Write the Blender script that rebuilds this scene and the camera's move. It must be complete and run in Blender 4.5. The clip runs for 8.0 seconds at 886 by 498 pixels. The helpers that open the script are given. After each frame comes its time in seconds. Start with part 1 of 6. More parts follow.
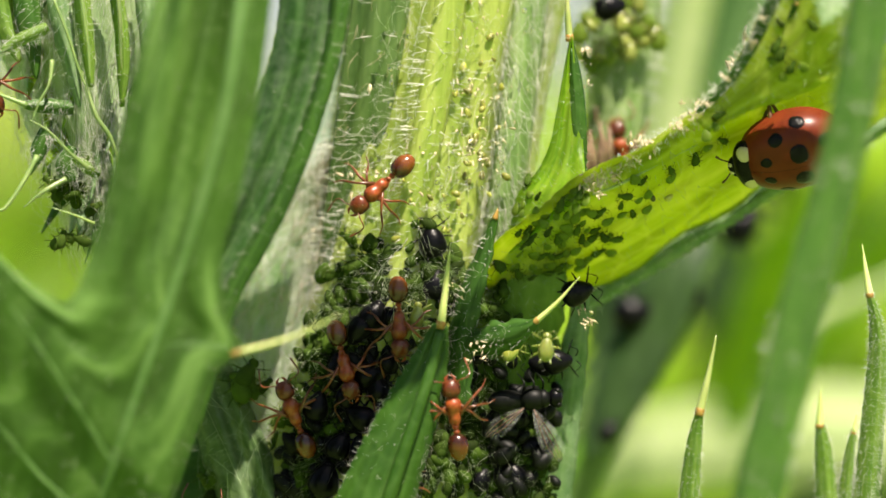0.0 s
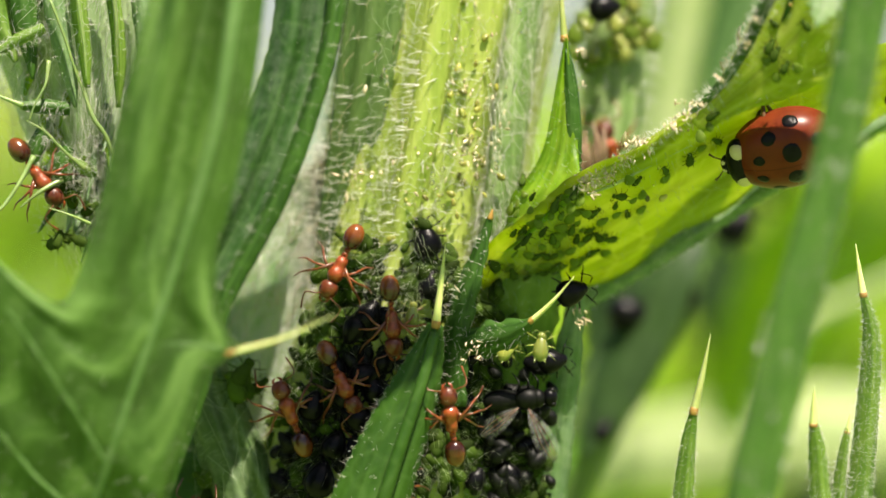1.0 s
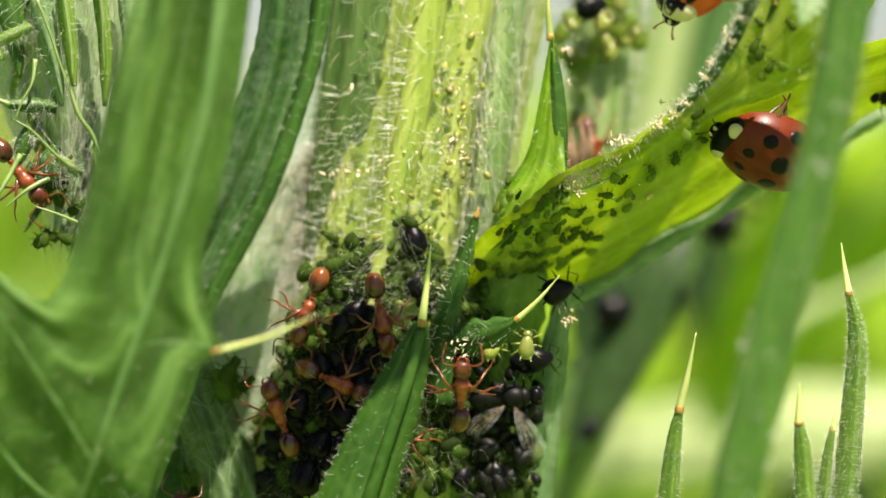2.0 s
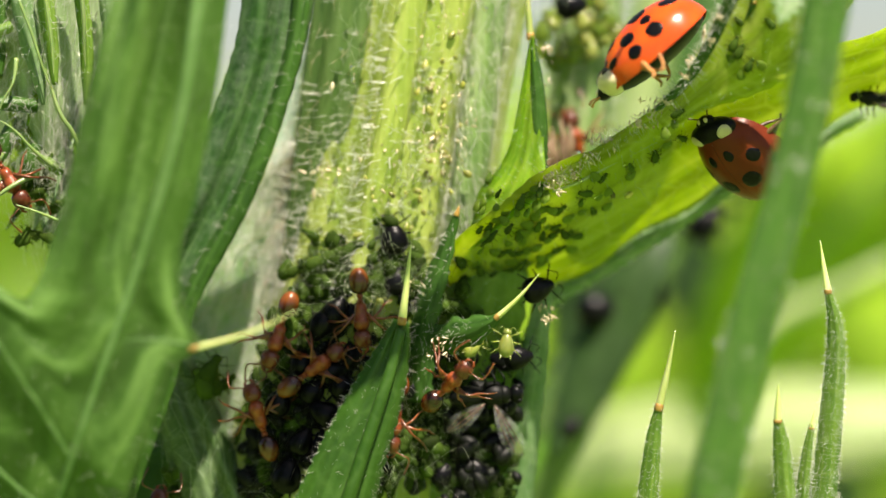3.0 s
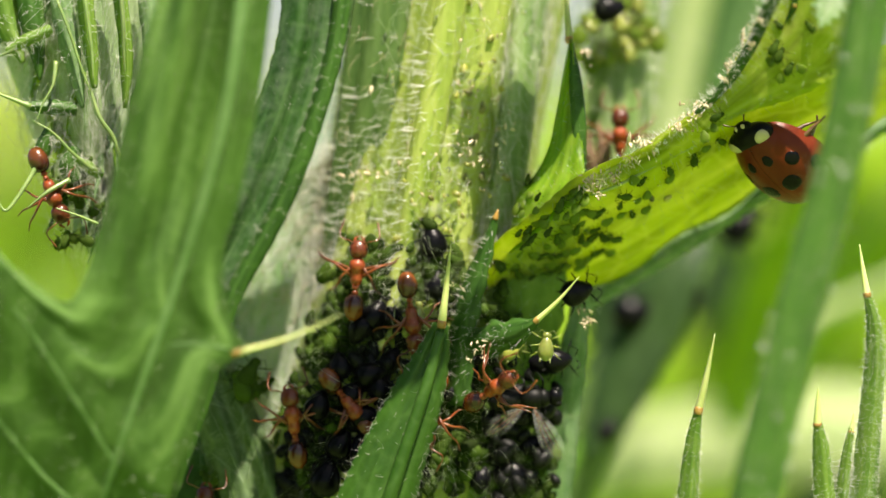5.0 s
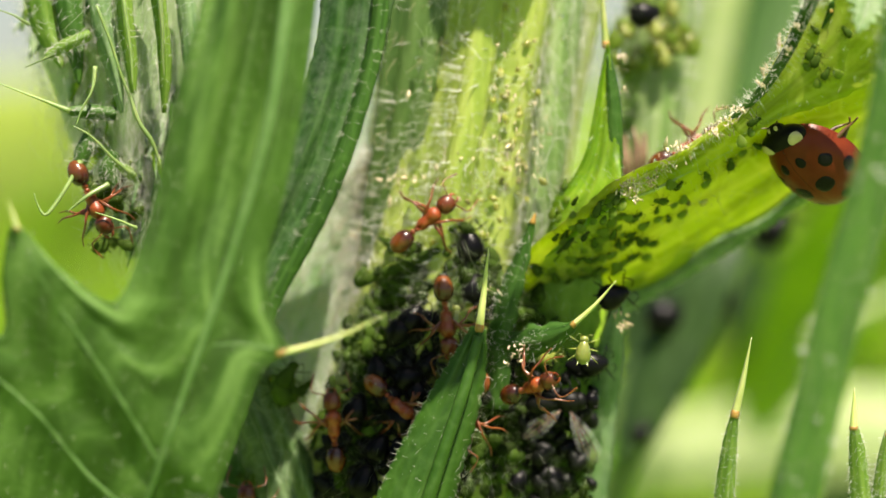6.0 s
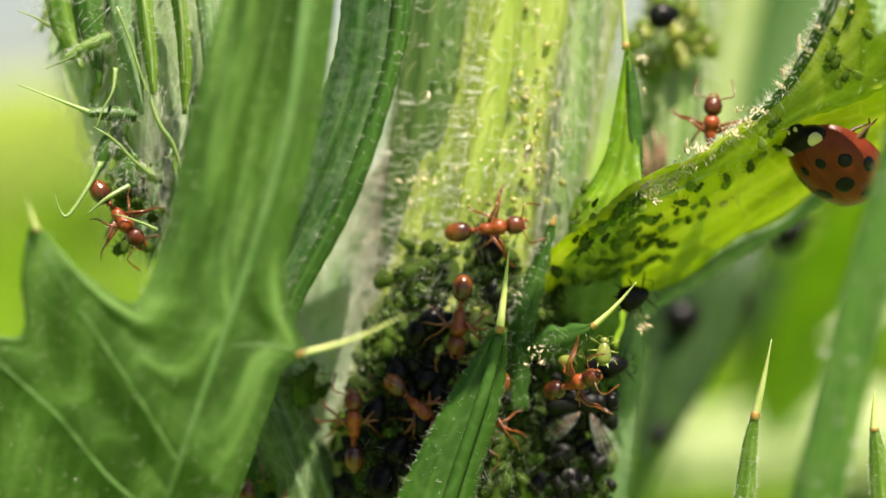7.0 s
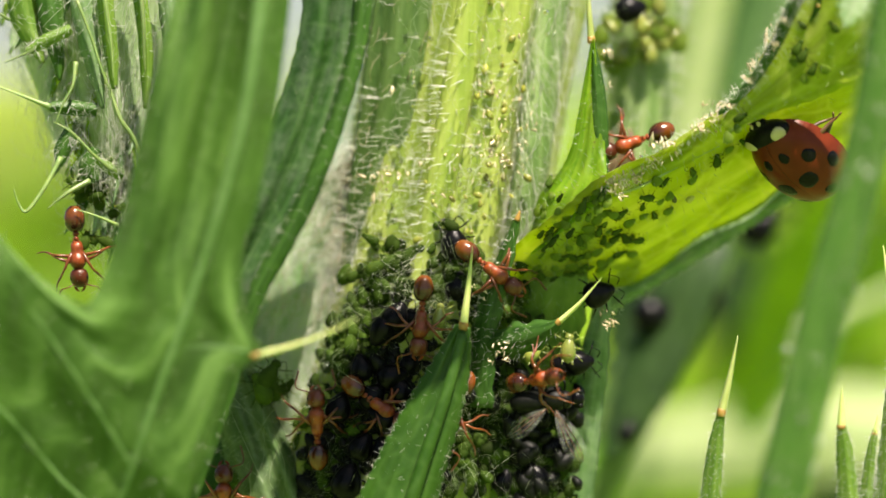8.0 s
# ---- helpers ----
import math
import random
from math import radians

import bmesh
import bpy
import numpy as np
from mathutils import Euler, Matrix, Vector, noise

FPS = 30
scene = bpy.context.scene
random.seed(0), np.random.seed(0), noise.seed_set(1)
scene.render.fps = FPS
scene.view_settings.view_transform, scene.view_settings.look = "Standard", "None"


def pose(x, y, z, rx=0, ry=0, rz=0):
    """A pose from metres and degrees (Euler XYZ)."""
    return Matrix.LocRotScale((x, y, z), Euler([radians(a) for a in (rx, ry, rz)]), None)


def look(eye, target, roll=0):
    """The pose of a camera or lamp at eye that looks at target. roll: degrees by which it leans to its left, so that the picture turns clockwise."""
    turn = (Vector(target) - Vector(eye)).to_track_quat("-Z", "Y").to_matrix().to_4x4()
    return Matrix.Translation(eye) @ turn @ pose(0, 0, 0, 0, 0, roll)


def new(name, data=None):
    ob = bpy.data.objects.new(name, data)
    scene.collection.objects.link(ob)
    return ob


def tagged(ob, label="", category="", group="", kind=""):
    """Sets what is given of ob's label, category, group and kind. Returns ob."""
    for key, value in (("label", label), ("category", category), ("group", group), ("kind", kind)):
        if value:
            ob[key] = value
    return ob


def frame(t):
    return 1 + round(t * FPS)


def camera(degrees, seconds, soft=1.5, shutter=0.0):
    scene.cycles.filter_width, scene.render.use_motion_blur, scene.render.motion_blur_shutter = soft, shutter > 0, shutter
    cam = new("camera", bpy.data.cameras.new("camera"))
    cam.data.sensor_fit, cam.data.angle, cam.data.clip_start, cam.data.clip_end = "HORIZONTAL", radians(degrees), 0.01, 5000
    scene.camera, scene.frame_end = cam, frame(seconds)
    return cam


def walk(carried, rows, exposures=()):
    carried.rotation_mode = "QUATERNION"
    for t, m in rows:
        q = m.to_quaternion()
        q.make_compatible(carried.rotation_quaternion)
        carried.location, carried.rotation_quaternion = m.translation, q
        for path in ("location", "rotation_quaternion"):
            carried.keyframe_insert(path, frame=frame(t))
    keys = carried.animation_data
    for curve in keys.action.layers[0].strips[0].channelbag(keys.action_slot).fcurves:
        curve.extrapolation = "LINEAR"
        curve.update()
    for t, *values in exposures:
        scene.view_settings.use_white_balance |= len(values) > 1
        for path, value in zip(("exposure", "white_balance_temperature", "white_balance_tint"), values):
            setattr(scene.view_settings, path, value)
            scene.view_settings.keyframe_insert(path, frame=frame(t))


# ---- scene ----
# All plan numbers below are millimetres: x to the right along the stem's face,
# y away from the camera, z up; zero lies on the face of the main stem.
MM = 0.001
V = Vector

# ---- camera ----
cam = camera(13.42, 8.0, soft=1.6)
PATH = [
    (0, -0.00, -200.0, 0.00), (0.2, 0.06, -200.2, 0.00), (0.5, 0.20, -200.5, -0.00), (0.7, 0.27, -200.6, -0.01), (1, 0.26, -200.7, -0.00),
    (1.2, 0.99, -200.8, -0.08), (2.3, 1.00, -201.1, -0.08), (2.5, 1.14, -201.2, -0.10), (2.7, 1.48, -201.3, -0.12), (2.8, 1.75, -201.4, -0.15),
    (3, 2.04, -201.5, -0.17), (3.2, 2.15, -201.4, -0.18), (3.3, 1.81, -201.4, -0.15), (3.5, 1.41, -201.3, -0.12), (3.7, 1.66, -201.1, -0.15),
    (3.8, 1.57, -201.0, -0.15), (4, 1.20, -200.7, -0.12), (4.2, 0.84, -200.9, -0.08), (5.3, -0.42, -201.8, 0.04), (5.5, -0.91, -202.0, 0.09),
    (5.7, -1.76, -202.1, 0.18), (5.8, -1.91, -202.2, 0.20), (6, -2.02, -202.4, 0.22), (6.1, -2.64, -202.4, 0.28), (6.2, -2.91, -202.4, 0.30),
    (6.3, -2.64, -202.4, 0.27), (6.4, -1.91, -202.4, 0.19), (6.5, -1.22, -202.4, 0.12), (6.6, -1.43, -202.4, 0.14), (6.7, -2.49, -202.4, 0.24),
    (6.8, -4.01, -202.5, 0.39), (6.9, -3.89, -202.5, 0.38), (7, -3.09, -202.5, 0.30), (7.1, -1.85, -202.2, 0.18), (7.2, -1.36, -201.8, 0.12),
    (7.3, -1.54, -201.4, 0.14), (7.4, -1.78, -201.1, 0.16), (7.5, -1.51, -200.7, 0.13), (7.6, -0.63, -200.7, 0.04), (7.7, -0.48, -200.7, 0.02),
    (7.8, -0.66, -200.7, 0.03), (7.9, -1.14, -200.6, 0.07), (8, -1.17, -200.6, 0.07),
]
walk(cam, [(t, pose(x * MM, y * MM, z * MM, 90, 0, 0)) for t, x, y, z in PATH],
     exposures=((0.0, 1.34, 7200, 14), (8.0, 1.34, 7200, 14)))
cam.data.dof.use_dof = True
cam.data.dof.focus_distance = 0.1980
cam.data.dof.aperture_fstop = 16.0

# ---- world and sun ----
SUN_TO = V((0.20, -0.42, 0.885)).normalized()
world = bpy.data.worlds.new("world")
scene.world = world
world.use_nodes = True
wn = world.node_tree
sky = wn.nodes.new("ShaderNodeTexSky")
sky.sky_type, sky.sun_disc = "NISHITA", False
sky.sun_elevation = math.asin(SUN_TO.z)
sky.sun_rotation = math.atan2(SUN_TO.x, SUN_TO.y)
wn.links.new(sky.outputs[0], wn.nodes["Background"].inputs[0])
wn.nodes["Background"].inputs[1].default_value = 0.048
sun_lamp = bpy.data.lights.new("sun", "SUN")
sun_lamp.energy, sun_lamp.angle, sun_lamp.color = 5.0, radians(0.6), (1.0, 0.95, 0.86)
sun = new("sun", sun_lamp)
sun.matrix_world = look(SUN_TO * 2, (0, 0, 0))


# ---- materials ----
def nodes_of(name):
    m = bpy.data.materials.new(name)
    m.use_nodes = True
    return m, m.node_tree.nodes, m.node_tree.links, m.node_tree.nodes["Principled BSDF"]


def ramp(nodes, links, src, stops):
    r = nodes.new("ShaderNodeValToRGB")
    while len(r.color_ramp.elements) < len(stops):
        r.color_ramp.elements.new(0.5)
    for e, (p, c) in zip(r.color_ramp.elements, stops):
        e.position, e.color = p, (*c, 1)
    links.new(src, r.inputs[0])
    return r.outputs[0]


def noise_tex(nodes, links, scale, detail=4, rough=0.55, stretch=None):
    co = nodes.new("ShaderNodeTexCoord")
    n = nodes.new("ShaderNodeTexNoise")
    n.inputs["Scale"].default_value, n.inputs["Detail"].default_value = scale, detail
    n.inputs["Roughness"].default_value = rough
    if stretch:
        mp = nodes.new("ShaderNodeMapping")
        mp.inputs["Scale"].default_value = stretch
        links.new(co.outputs["Object"], mp.inputs[0])
        links.new(mp.outputs[0], n.inputs[0])
    else:
        links.new(co.outputs["Object"], n.inputs[0])
    return n.outputs[0]


def mixed(nodes, links, fac, a, b, blend="MIX"):
    x = nodes.new("ShaderNodeMix")
    x.data_type, x.blend_type = "RGBA", blend
    for sock, val in ((x.inputs[0], fac), (x.inputs[6], a), (x.inputs[7], b)):
        if isinstance(val, (int, float)):
            sock.default_value = val
        elif isinstance(val, tuple):
            sock.default_value = (*val, 1)
        else:
            links.new(val, sock)
    return x.outputs[2]


def math_node(nodes, links, op, a, b=0.0):
    x = nodes.new("ShaderNodeMath")
    x.operation = op
    for sock, val in ((x.inputs[0], a), (x.inputs[1], b)):
        if isinstance(val, (int, float)):
            sock.default_value = val
        else:
            links.new(val, sock)
    return x.outputs[0]


def bump(nodes, links, p, height, strength, dist):
    b = nodes.new("ShaderNodeBump")
    b.inputs["Strength"].default_value, b.inputs["Distance"].default_value = strength, dist * MM
    links.new(height, b.inputs["Height"])
    links.new(b.outputs[0], p.inputs["Normal"])
    return b.outputs[0]


def translucent(m, nodes, links, p, col, amount, tint=(1.0, 1.0, 0.5), normal=None):
    t = nodes.new("ShaderNodeBsdfTranslucent")
    links.new(mixed(nodes, links, 1.0, col, tint, "MULTIPLY"), t.inputs[0])
    mx = nodes.new("ShaderNodeMixShader")
    mx.inputs[0].default_value = amount
    links.new(p.outputs[0], mx.inputs[1])
    links.new(t.outputs[0], mx.inputs[2])
    links.new(mx.outputs[0], nodes["Material Output"].inputs[0])


def leaf_mat(name, dark, light, vein, amount=0.45, veins=0.35, midrib=0.09, rough=0.45, tint=(1.0, 1.0, 0.45), wool=0.0, bands=0.0, net_lines=0.28):
    """Leaf skin: u runs across from rim to rim, v along in millimetres."""
    m, nodes, links, p = nodes_of(name)
    uv = nodes.new("ShaderNodeUVMap")
    sep = nodes.new("ShaderNodeSeparateXYZ")
    links.new(uv.outputs[0], sep.inputs[0])
    u = math_node(nodes, links, "ABSOLUTE", sep.outputs[0])
    n1 = noise_tex(nodes, links, 260, 5)
    n2 = noise_tex(nodes, links, 2600, 3)
    col = ramp(nodes, links, n1, [(0.36, dark), (0.62, light)])
    col = mixed(nodes, links, 0.35, col, ramp(nodes, links, n2, [(0.3, dark), (0.75, light)]))
    mid = ramp(nodes, links, u, [(0.0, (1, 1, 1)), (midrib, (0.5, 0.5, 0.5)), (midrib * 2.2, (0, 0, 0))])
    slant = math_node(nodes, links, "ADD", sep.outputs[1], math_node(nodes, links, "MULTIPLY", u, -2.6))
    slant = math_node(nodes, links, "ADD", slant, math_node(nodes, links, "MULTIPLY", n1, 2.2))
    wave = math_node(nodes, links, "SINE", math_node(nodes, links, "MULTIPLY", slant, 2.4))
    side = ramp(nodes, links, wave, [(0.9, (0, 0, 0)), (1.0, (1, 1, 1))])
    fac = math_node(nodes, links, "MULTIPLY", math_node(nodes, links, "MAXIMUM", mid, math_node(nodes, links, "MULTIPLY", side, 0.5)), veins * 2)
    col = mixed(nodes, links, fac, col, vein)
    if bands:
        mp = nodes.new("ShaderNodeCombineXYZ")
        links.new(math_node(nodes, links, "MULTIPLY", sep.outputs[0], 1.8), mp.inputs[0])
        links.new(math_node(nodes, links, "MULTIPLY", sep.outputs[1], 0.05), mp.inputs[1])
        bn = nodes.new("ShaderNodeTexNoise")
        bn.inputs["Scale"].default_value, bn.inputs["Detail"].default_value = 1.6, 4
        links.new(mp.outputs[0], bn.inputs[0])
        stripe = ramp(nodes, links, bn.outputs[0], [(0.38, tuple(c * 0.45 for c in dark)), (0.5, dark), (0.66, vein)])
        col = mixed(nodes, links, bands, col, stripe)
    co = nodes.new("ShaderNodeTexCoord")
    warp = nodes.new("ShaderNodeMix")
    warp.data_type = "VECTOR"
    warp.inputs[0].default_value = 0.0012
    links.new(co.outputs["Object"], warp.inputs[4])
    wn3 = nodes.new("ShaderNodeTexNoise")
    wn3.inputs["Scale"].default_value = 420
    links.new(co.outputs["Object"], wn3.inputs[0])
    links.new(wn3.outputs["Color"], warp.inputs[5])
    vo = nodes.new("ShaderNodeTexVoronoi")
    vo.feature = "DISTANCE_TO_EDGE"
    vo.inputs["Scale"].default_value = 420
    links.new(warp.outputs[1], vo.inputs[0])
    net = ramp(nodes, links, vo.outputs["Distance"], [(0.0, (1, 1, 1)), (0.09, (0, 0, 0))])
    col = mixed(nodes, links, math_node(nodes, links, "MULTIPLY", net, net_lines), col, vein)
    if wool:
        w = ramp(nodes, links, noise_tex(nodes, links, 900, 6, 0.7), [(0.42, (0, 0, 0)), (0.7, (wool, wool, wool))])
        col = mixed(nodes, links, w, col, (0.55, 0.62, 0.52))
    links.new(col, p.inputs["Base Color"])
    p.inputs["Roughness"].default_value = rough
    p.inputs["Specular IOR Level"].default_value = 0.4
    h = math_node(nodes, links, "ADD", math_node(nodes, links, "MULTIPLY", n2, 0.6), math_node(nodes, links, "MULTIPLY", wave, min(0.25, veins)))
    bump(nodes, links, p, h, 0.5, 0.12)
    translucent(m, nodes, links, p, col, amount, tint)
    return m


def stem_mat(name, dark, light, glow, amount=0.3, gloss=0.5, rough=0.42):
    """Stem skin: v runs along; u is the turn round the stem, with pale raised ribs."""
    m, nodes, links, p = nodes_of(name)
    uv = nodes.new("ShaderNodeUVMap")
    sep = nodes.new("ShaderNodeSeparateXYZ")
    links.new(uv.outputs[0], sep.inputs[0])
    n1 = noise_tex(nodes, links, 300, 5)
    n2 = noise_tex(nodes, links, 1800, 4, 0.6)
    streak = noise_tex(nodes, links, 500, 4, 0.6, (3.2, 3.2, 0.16))
    col = ramp(nodes, links, streak, [(0.3, dark), (0.52, light), (0.72, glow)])
    rib = ramp(nodes, links, sep.outputs[0], [(0.35, (0, 0, 0)), (0.95, (1, 1, 1))])
    col = mixed(nodes, links, math_node(nodes, links, "MULTIPLY", rib, 0.6), col, glow)
    col = mixed(nodes, links, 0.3, col, ramp(nodes, links, n1, [(0.35, dark), (0.7, light)]))
    links.new(col, p.inputs["Base Color"])
    p.inputs["Roughness"].default_value = rough
    p.inputs["Specular IOR Level"].default_value = gloss
    h = math_node(nodes, links, "ADD", math_node(nodes, links, "MULTIPLY", n2, 0.5), streak)
    bump(nodes, links, p, h, 0.5, 0.15)
    translucent(m, nodes, links, p, col, amount, (1.0, 1.0, 0.45))
    return m


def skin_mat(name, a, b, rough=0.3, scale=1500, coat=0.0, sss=0.0, spec=0.5, axis=None, bumpy=0.25, island=False):
    """Animal or plant skin in two tones, with fine grain."""
    m, nodes, links, p = nodes_of(name)
    n = noise_tex(nodes, links, scale, 4)
    if axis:
        co = nodes.new("ShaderNodeTexCoord")
        sep = nodes.new("ShaderNodeSeparateXYZ")
        links.new(co.outputs["Generated"], sep.inputs[0])
        n = math_node(nodes, links, "ADD", sep.outputs[axis - 1], math_node(nodes, links, "MULTIPLY", math_node(nodes, links, "SUBTRACT", n, 0.5), 0.3))
    col = ramp(nodes, links, n, [(0.3, a), (0.7, b)])
    info = nodes.new("ShaderNodeObjectInfo")
    hsv = nodes.new("ShaderNodeHueSaturation")
    vary = nodes.new("ShaderNodeNewGeometry").outputs["Random Per Island"] if island else info.outputs["Random"]
    links.new(math_node(nodes, links, "ADD", math_node(nodes, links, "MULTIPLY", vary, 1.3 if island else 0.5), 0.4 if island else 0.75), hsv.inputs["Value"])
    links.new(col, hsv.inputs["Color"])
    links.new(hsv.outputs[0], p.inputs["Base Color"])
    p.inputs["Roughness"].default_value = rough
    p.inputs["Specular IOR Level"].default_value = spec
    p.inputs["Coat Weight"].default_value = coat
    p.inputs["Coat Roughness"].default_value = 0.08
    if sss:
        p.inputs["Subsurface Weight"].default_value = sss
        p.inputs["Subsurface Radius"].default_value = (0.0006, 0.0004, 0.0002)
        p.inputs["Subsurface Scale"].default_value = 1.0
    bump(nodes, links, p, noise_tex(nodes, links, scale * 3, 3), bumpy, 0.03)
    return m


def hair_mat(name, c, amount=0.4):
    m, nodes, links, p = nodes_of(name)
    col = ramp(nodes, links, noise_tex(nodes, links, 900, 2), [(0.3, tuple(x * 0.7 for x in c)), (0.7, c)])
    links.new(col, p.inputs["Base Color"])
    p.inputs["Roughness"].default_value = 0.18
    p.inputs["Specular IOR Level"].default_value = 0.9
    translucent(m, nodes, links, p, col, amount, (1, 1, 0.9))
    return m


LEAF_FRESH = leaf_mat("leaf_fresh", (0.030, 0.105, 0.010), (0.066, 0.18, 0.020), (0.13, 0.26, 0.06), 0.45, 0.12, 0.08, bands=0.25)
LEAF_BAND = leaf_mat("leaf_banded", (0.029, 0.086, 0.006), (0.067, 0.165, 0.0135), (0.20, 0.35, 0.09), 0.22, 0.1, 0.03, rough=0.62, bands=0.5, net_lines=0.08)
LEAF_LIME = leaf_mat("leaf_lime", (0.13, 0.30, 0.012), (0.30, 0.48, 0.02), (0.40, 0.55, 0.06), 0.6, 0.3, 0.12, tint=(1.4, 1.4, 0.8), bands=0.45)
LEAF_SLIM = leaf_mat("leaf_slim", (0.10, 0.23, 0.025), (0.22, 0.38, 0.05), (0.30, 0.45, 0.10), 0.5, 0.0, 0.08, bands=0.4)
LEAF_BRACT = leaf_mat("leaf_bract", (0.024, 0.086, 0.008), (0.055, 0.152, 0.014), (0.10, 0.21, 0.045), 0.42, 0.12, 0.08, bands=0.3)
MIDRIB = leaf_mat("midrib_skin", (0.10, 0.22, 0.05), (0.17, 0.31, 0.10), (0.24, 0.38, 0.16), 0.4, 0.1, 0.1)
LEAF_GREY = leaf_mat("leaf_grey", (0.022, 0.082, 0.012), (0.046, 0.145, 0.022), (0.11, 0.22, 0.07), 0.35, 0.1, 0.1, wool=0.13, bands=0.65)
LEAF_WING = leaf_mat("leaf_wing", (0.36, 0.49, 0.035), (0.55, 0.66, 0.075), (0.66, 0.72, 0.2), 0.68, 0.3, 0.1, bands=0.5, tint=(1.14, 1.1, 0.95))
LEAF_RIBBED = leaf_mat("leaf_ribbed", (0.055, 0.115, 0.03), (0.10, 0.19, 0.055), (0.20, 0.30, 0.12), 0.4, 0.2, 0.1, wool=0.15, bands=0.5)
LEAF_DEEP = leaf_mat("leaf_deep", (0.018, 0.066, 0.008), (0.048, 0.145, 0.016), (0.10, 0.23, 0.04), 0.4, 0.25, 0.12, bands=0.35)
LEAF_WOOL = leaf_mat("leaf_wool", (0.11, 0.25, 0.08), (0.23, 0.39, 0.15), (0.32, 0.46, 0.2), 0.5, 0.3, 0.1, wool=0.28, bands=0.4)
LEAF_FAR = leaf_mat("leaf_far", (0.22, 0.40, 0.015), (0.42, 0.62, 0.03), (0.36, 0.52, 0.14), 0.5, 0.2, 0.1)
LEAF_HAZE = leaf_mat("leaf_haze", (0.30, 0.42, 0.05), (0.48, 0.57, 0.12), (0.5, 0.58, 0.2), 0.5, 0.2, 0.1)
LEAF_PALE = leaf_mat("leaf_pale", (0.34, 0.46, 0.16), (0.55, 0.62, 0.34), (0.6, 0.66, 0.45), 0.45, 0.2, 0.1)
LEAF_FELT = leaf_mat("leaf_felt", (0.12, 0.30, 0.08), (0.56, 0.74, 0.42), (0.74, 0.82, 0.64), 0.5, 0.5, 0.1, wool=0.75, bands=0.3)
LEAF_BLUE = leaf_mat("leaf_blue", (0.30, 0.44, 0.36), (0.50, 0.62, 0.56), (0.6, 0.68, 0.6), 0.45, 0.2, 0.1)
# Leaf green with shade mixed in, for dark places behind the plants.
LEAF_SHADE_TONE = leaf_mat("leaf_shade", (0.015, 0.04, 0.012), (0.035, 0.08, 0.02), (0.06, 0.11, 0.04), 0.25, 0.2, 0.1)
STEM = stem_mat("stem_main", (0.27, 0.40, 0.06), (0.40, 0.52, 0.10), (0.60, 0.66, 0.19), 0.42)
STEM_SIDE = stem_mat("stem_side", (0.05, 0.17, 0.02), (0.13, 0.31, 0.035), (0.25, 0.44, 0.08), 0.3)
STEM_WOOL = stem_mat("stem_wool", (0.10, 0.21, 0.05), (0.24, 0.38, 0.12), (0.46, 0.56, 0.28), 0.35)
# Back stalk green, darkened to hold the shade that falls there.
STEM_SHADE_TONE = stem_mat("stem_dark", (0.016, 0.036, 0.008), (0.036, 0.075, 0.017), (0.075, 0.13, 0.035), 0.15, 0.12, 0.75)
STEM_NEAR = stem_mat("stem_near", (0.022, 0.082, 0.010), (0.066, 0.18, 0.021), (0.13, 0.27, 0.042), 0.35)
STEM_SHADE_DULL = stem_mat("stem_dull", (0.045, 0.108, 0.02), (0.092, 0.175, 0.04), (0.16, 0.25, 0.075), 0.3)
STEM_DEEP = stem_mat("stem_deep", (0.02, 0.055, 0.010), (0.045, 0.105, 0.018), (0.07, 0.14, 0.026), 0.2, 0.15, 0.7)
STEM_DOWNY = stem_mat("stem_downy", (0.17, 0.30, 0.11), (0.32, 0.45, 0.22), (0.50, 0.60, 0.38), 0.35)
SPINE = skin_mat("spine_skin", (0.33, 0.41, 0.11), (0.52, 0.55, 0.24), 0.3, 700, sss=0.2)
SPINE_GREEN = skin_mat("spine_green", (0.10, 0.17, 0.045), (0.21, 0.29, 0.10), 0.35, 700, sss=0.2)
SPINE_TIP = skin_mat("spine_brown", (0.22, 0.10, 0.02), (0.38, 0.24, 0.06), 0.4)
HAIR = hair_mat("hair_white", (0.93, 0.92, 0.86), 0.35)
HAIR_TAN = hair_mat("hair_tan", (0.74, 0.60, 0.42), 0.35)
HAIR_FINE = hair_mat("hair_green", (0.55, 0.66, 0.42))
ANT = skin_mat("ant_red", (0.12, 0.023, 0.006), (0.27, 0.054, 0.012), 0.36, 2600, 0.18, 0.1, 0.35, bumpy=1.0)
ANT_HEAD = skin_mat("ant_head", (0.05, 0.011, 0.004), (0.115, 0.025, 0.007), 0.32, 2600, 0.2, 0.08, 0.35, bumpy=0.8)
ANT_GASTER = skin_mat("ant_gaster", (0.12, 0.034, 0.006), (0.032, 0.008, 0.004), 0.22, 900, 0.25, 0.08, 0.4, axis=1)
ANT_LEG = skin_mat("ant_leg", (0.08, 0.020, 0.006), (0.16, 0.042, 0.011), 0.3, 1400, 0.1, 0.2)
BLACK = skin_mat("black_shell", (0.0015, 0.0015, 0.002), (0.005, 0.005, 0.006), 0.3, 1500, 0.0, spec=0.12, bumpy=1.0)
BLACK_DULL = skin_mat("black_dull", (0.0015, 0.0018, 0.0015), (0.004, 0.005, 0.0035), 0.5, 1500, spec=0.16)
APHID = skin_mat("aphid_green", (0.022, 0.046, 0.005), (0.052, 0.092, 0.011), 0.7, 1300, 0.0, 0.15, 0.08)
APHID_PALE = skin_mat("aphid_pale", (0.14, 0.175, 0.03), (0.26, 0.285, 0.06), 0.3, 1300, 0.2, 0.3)
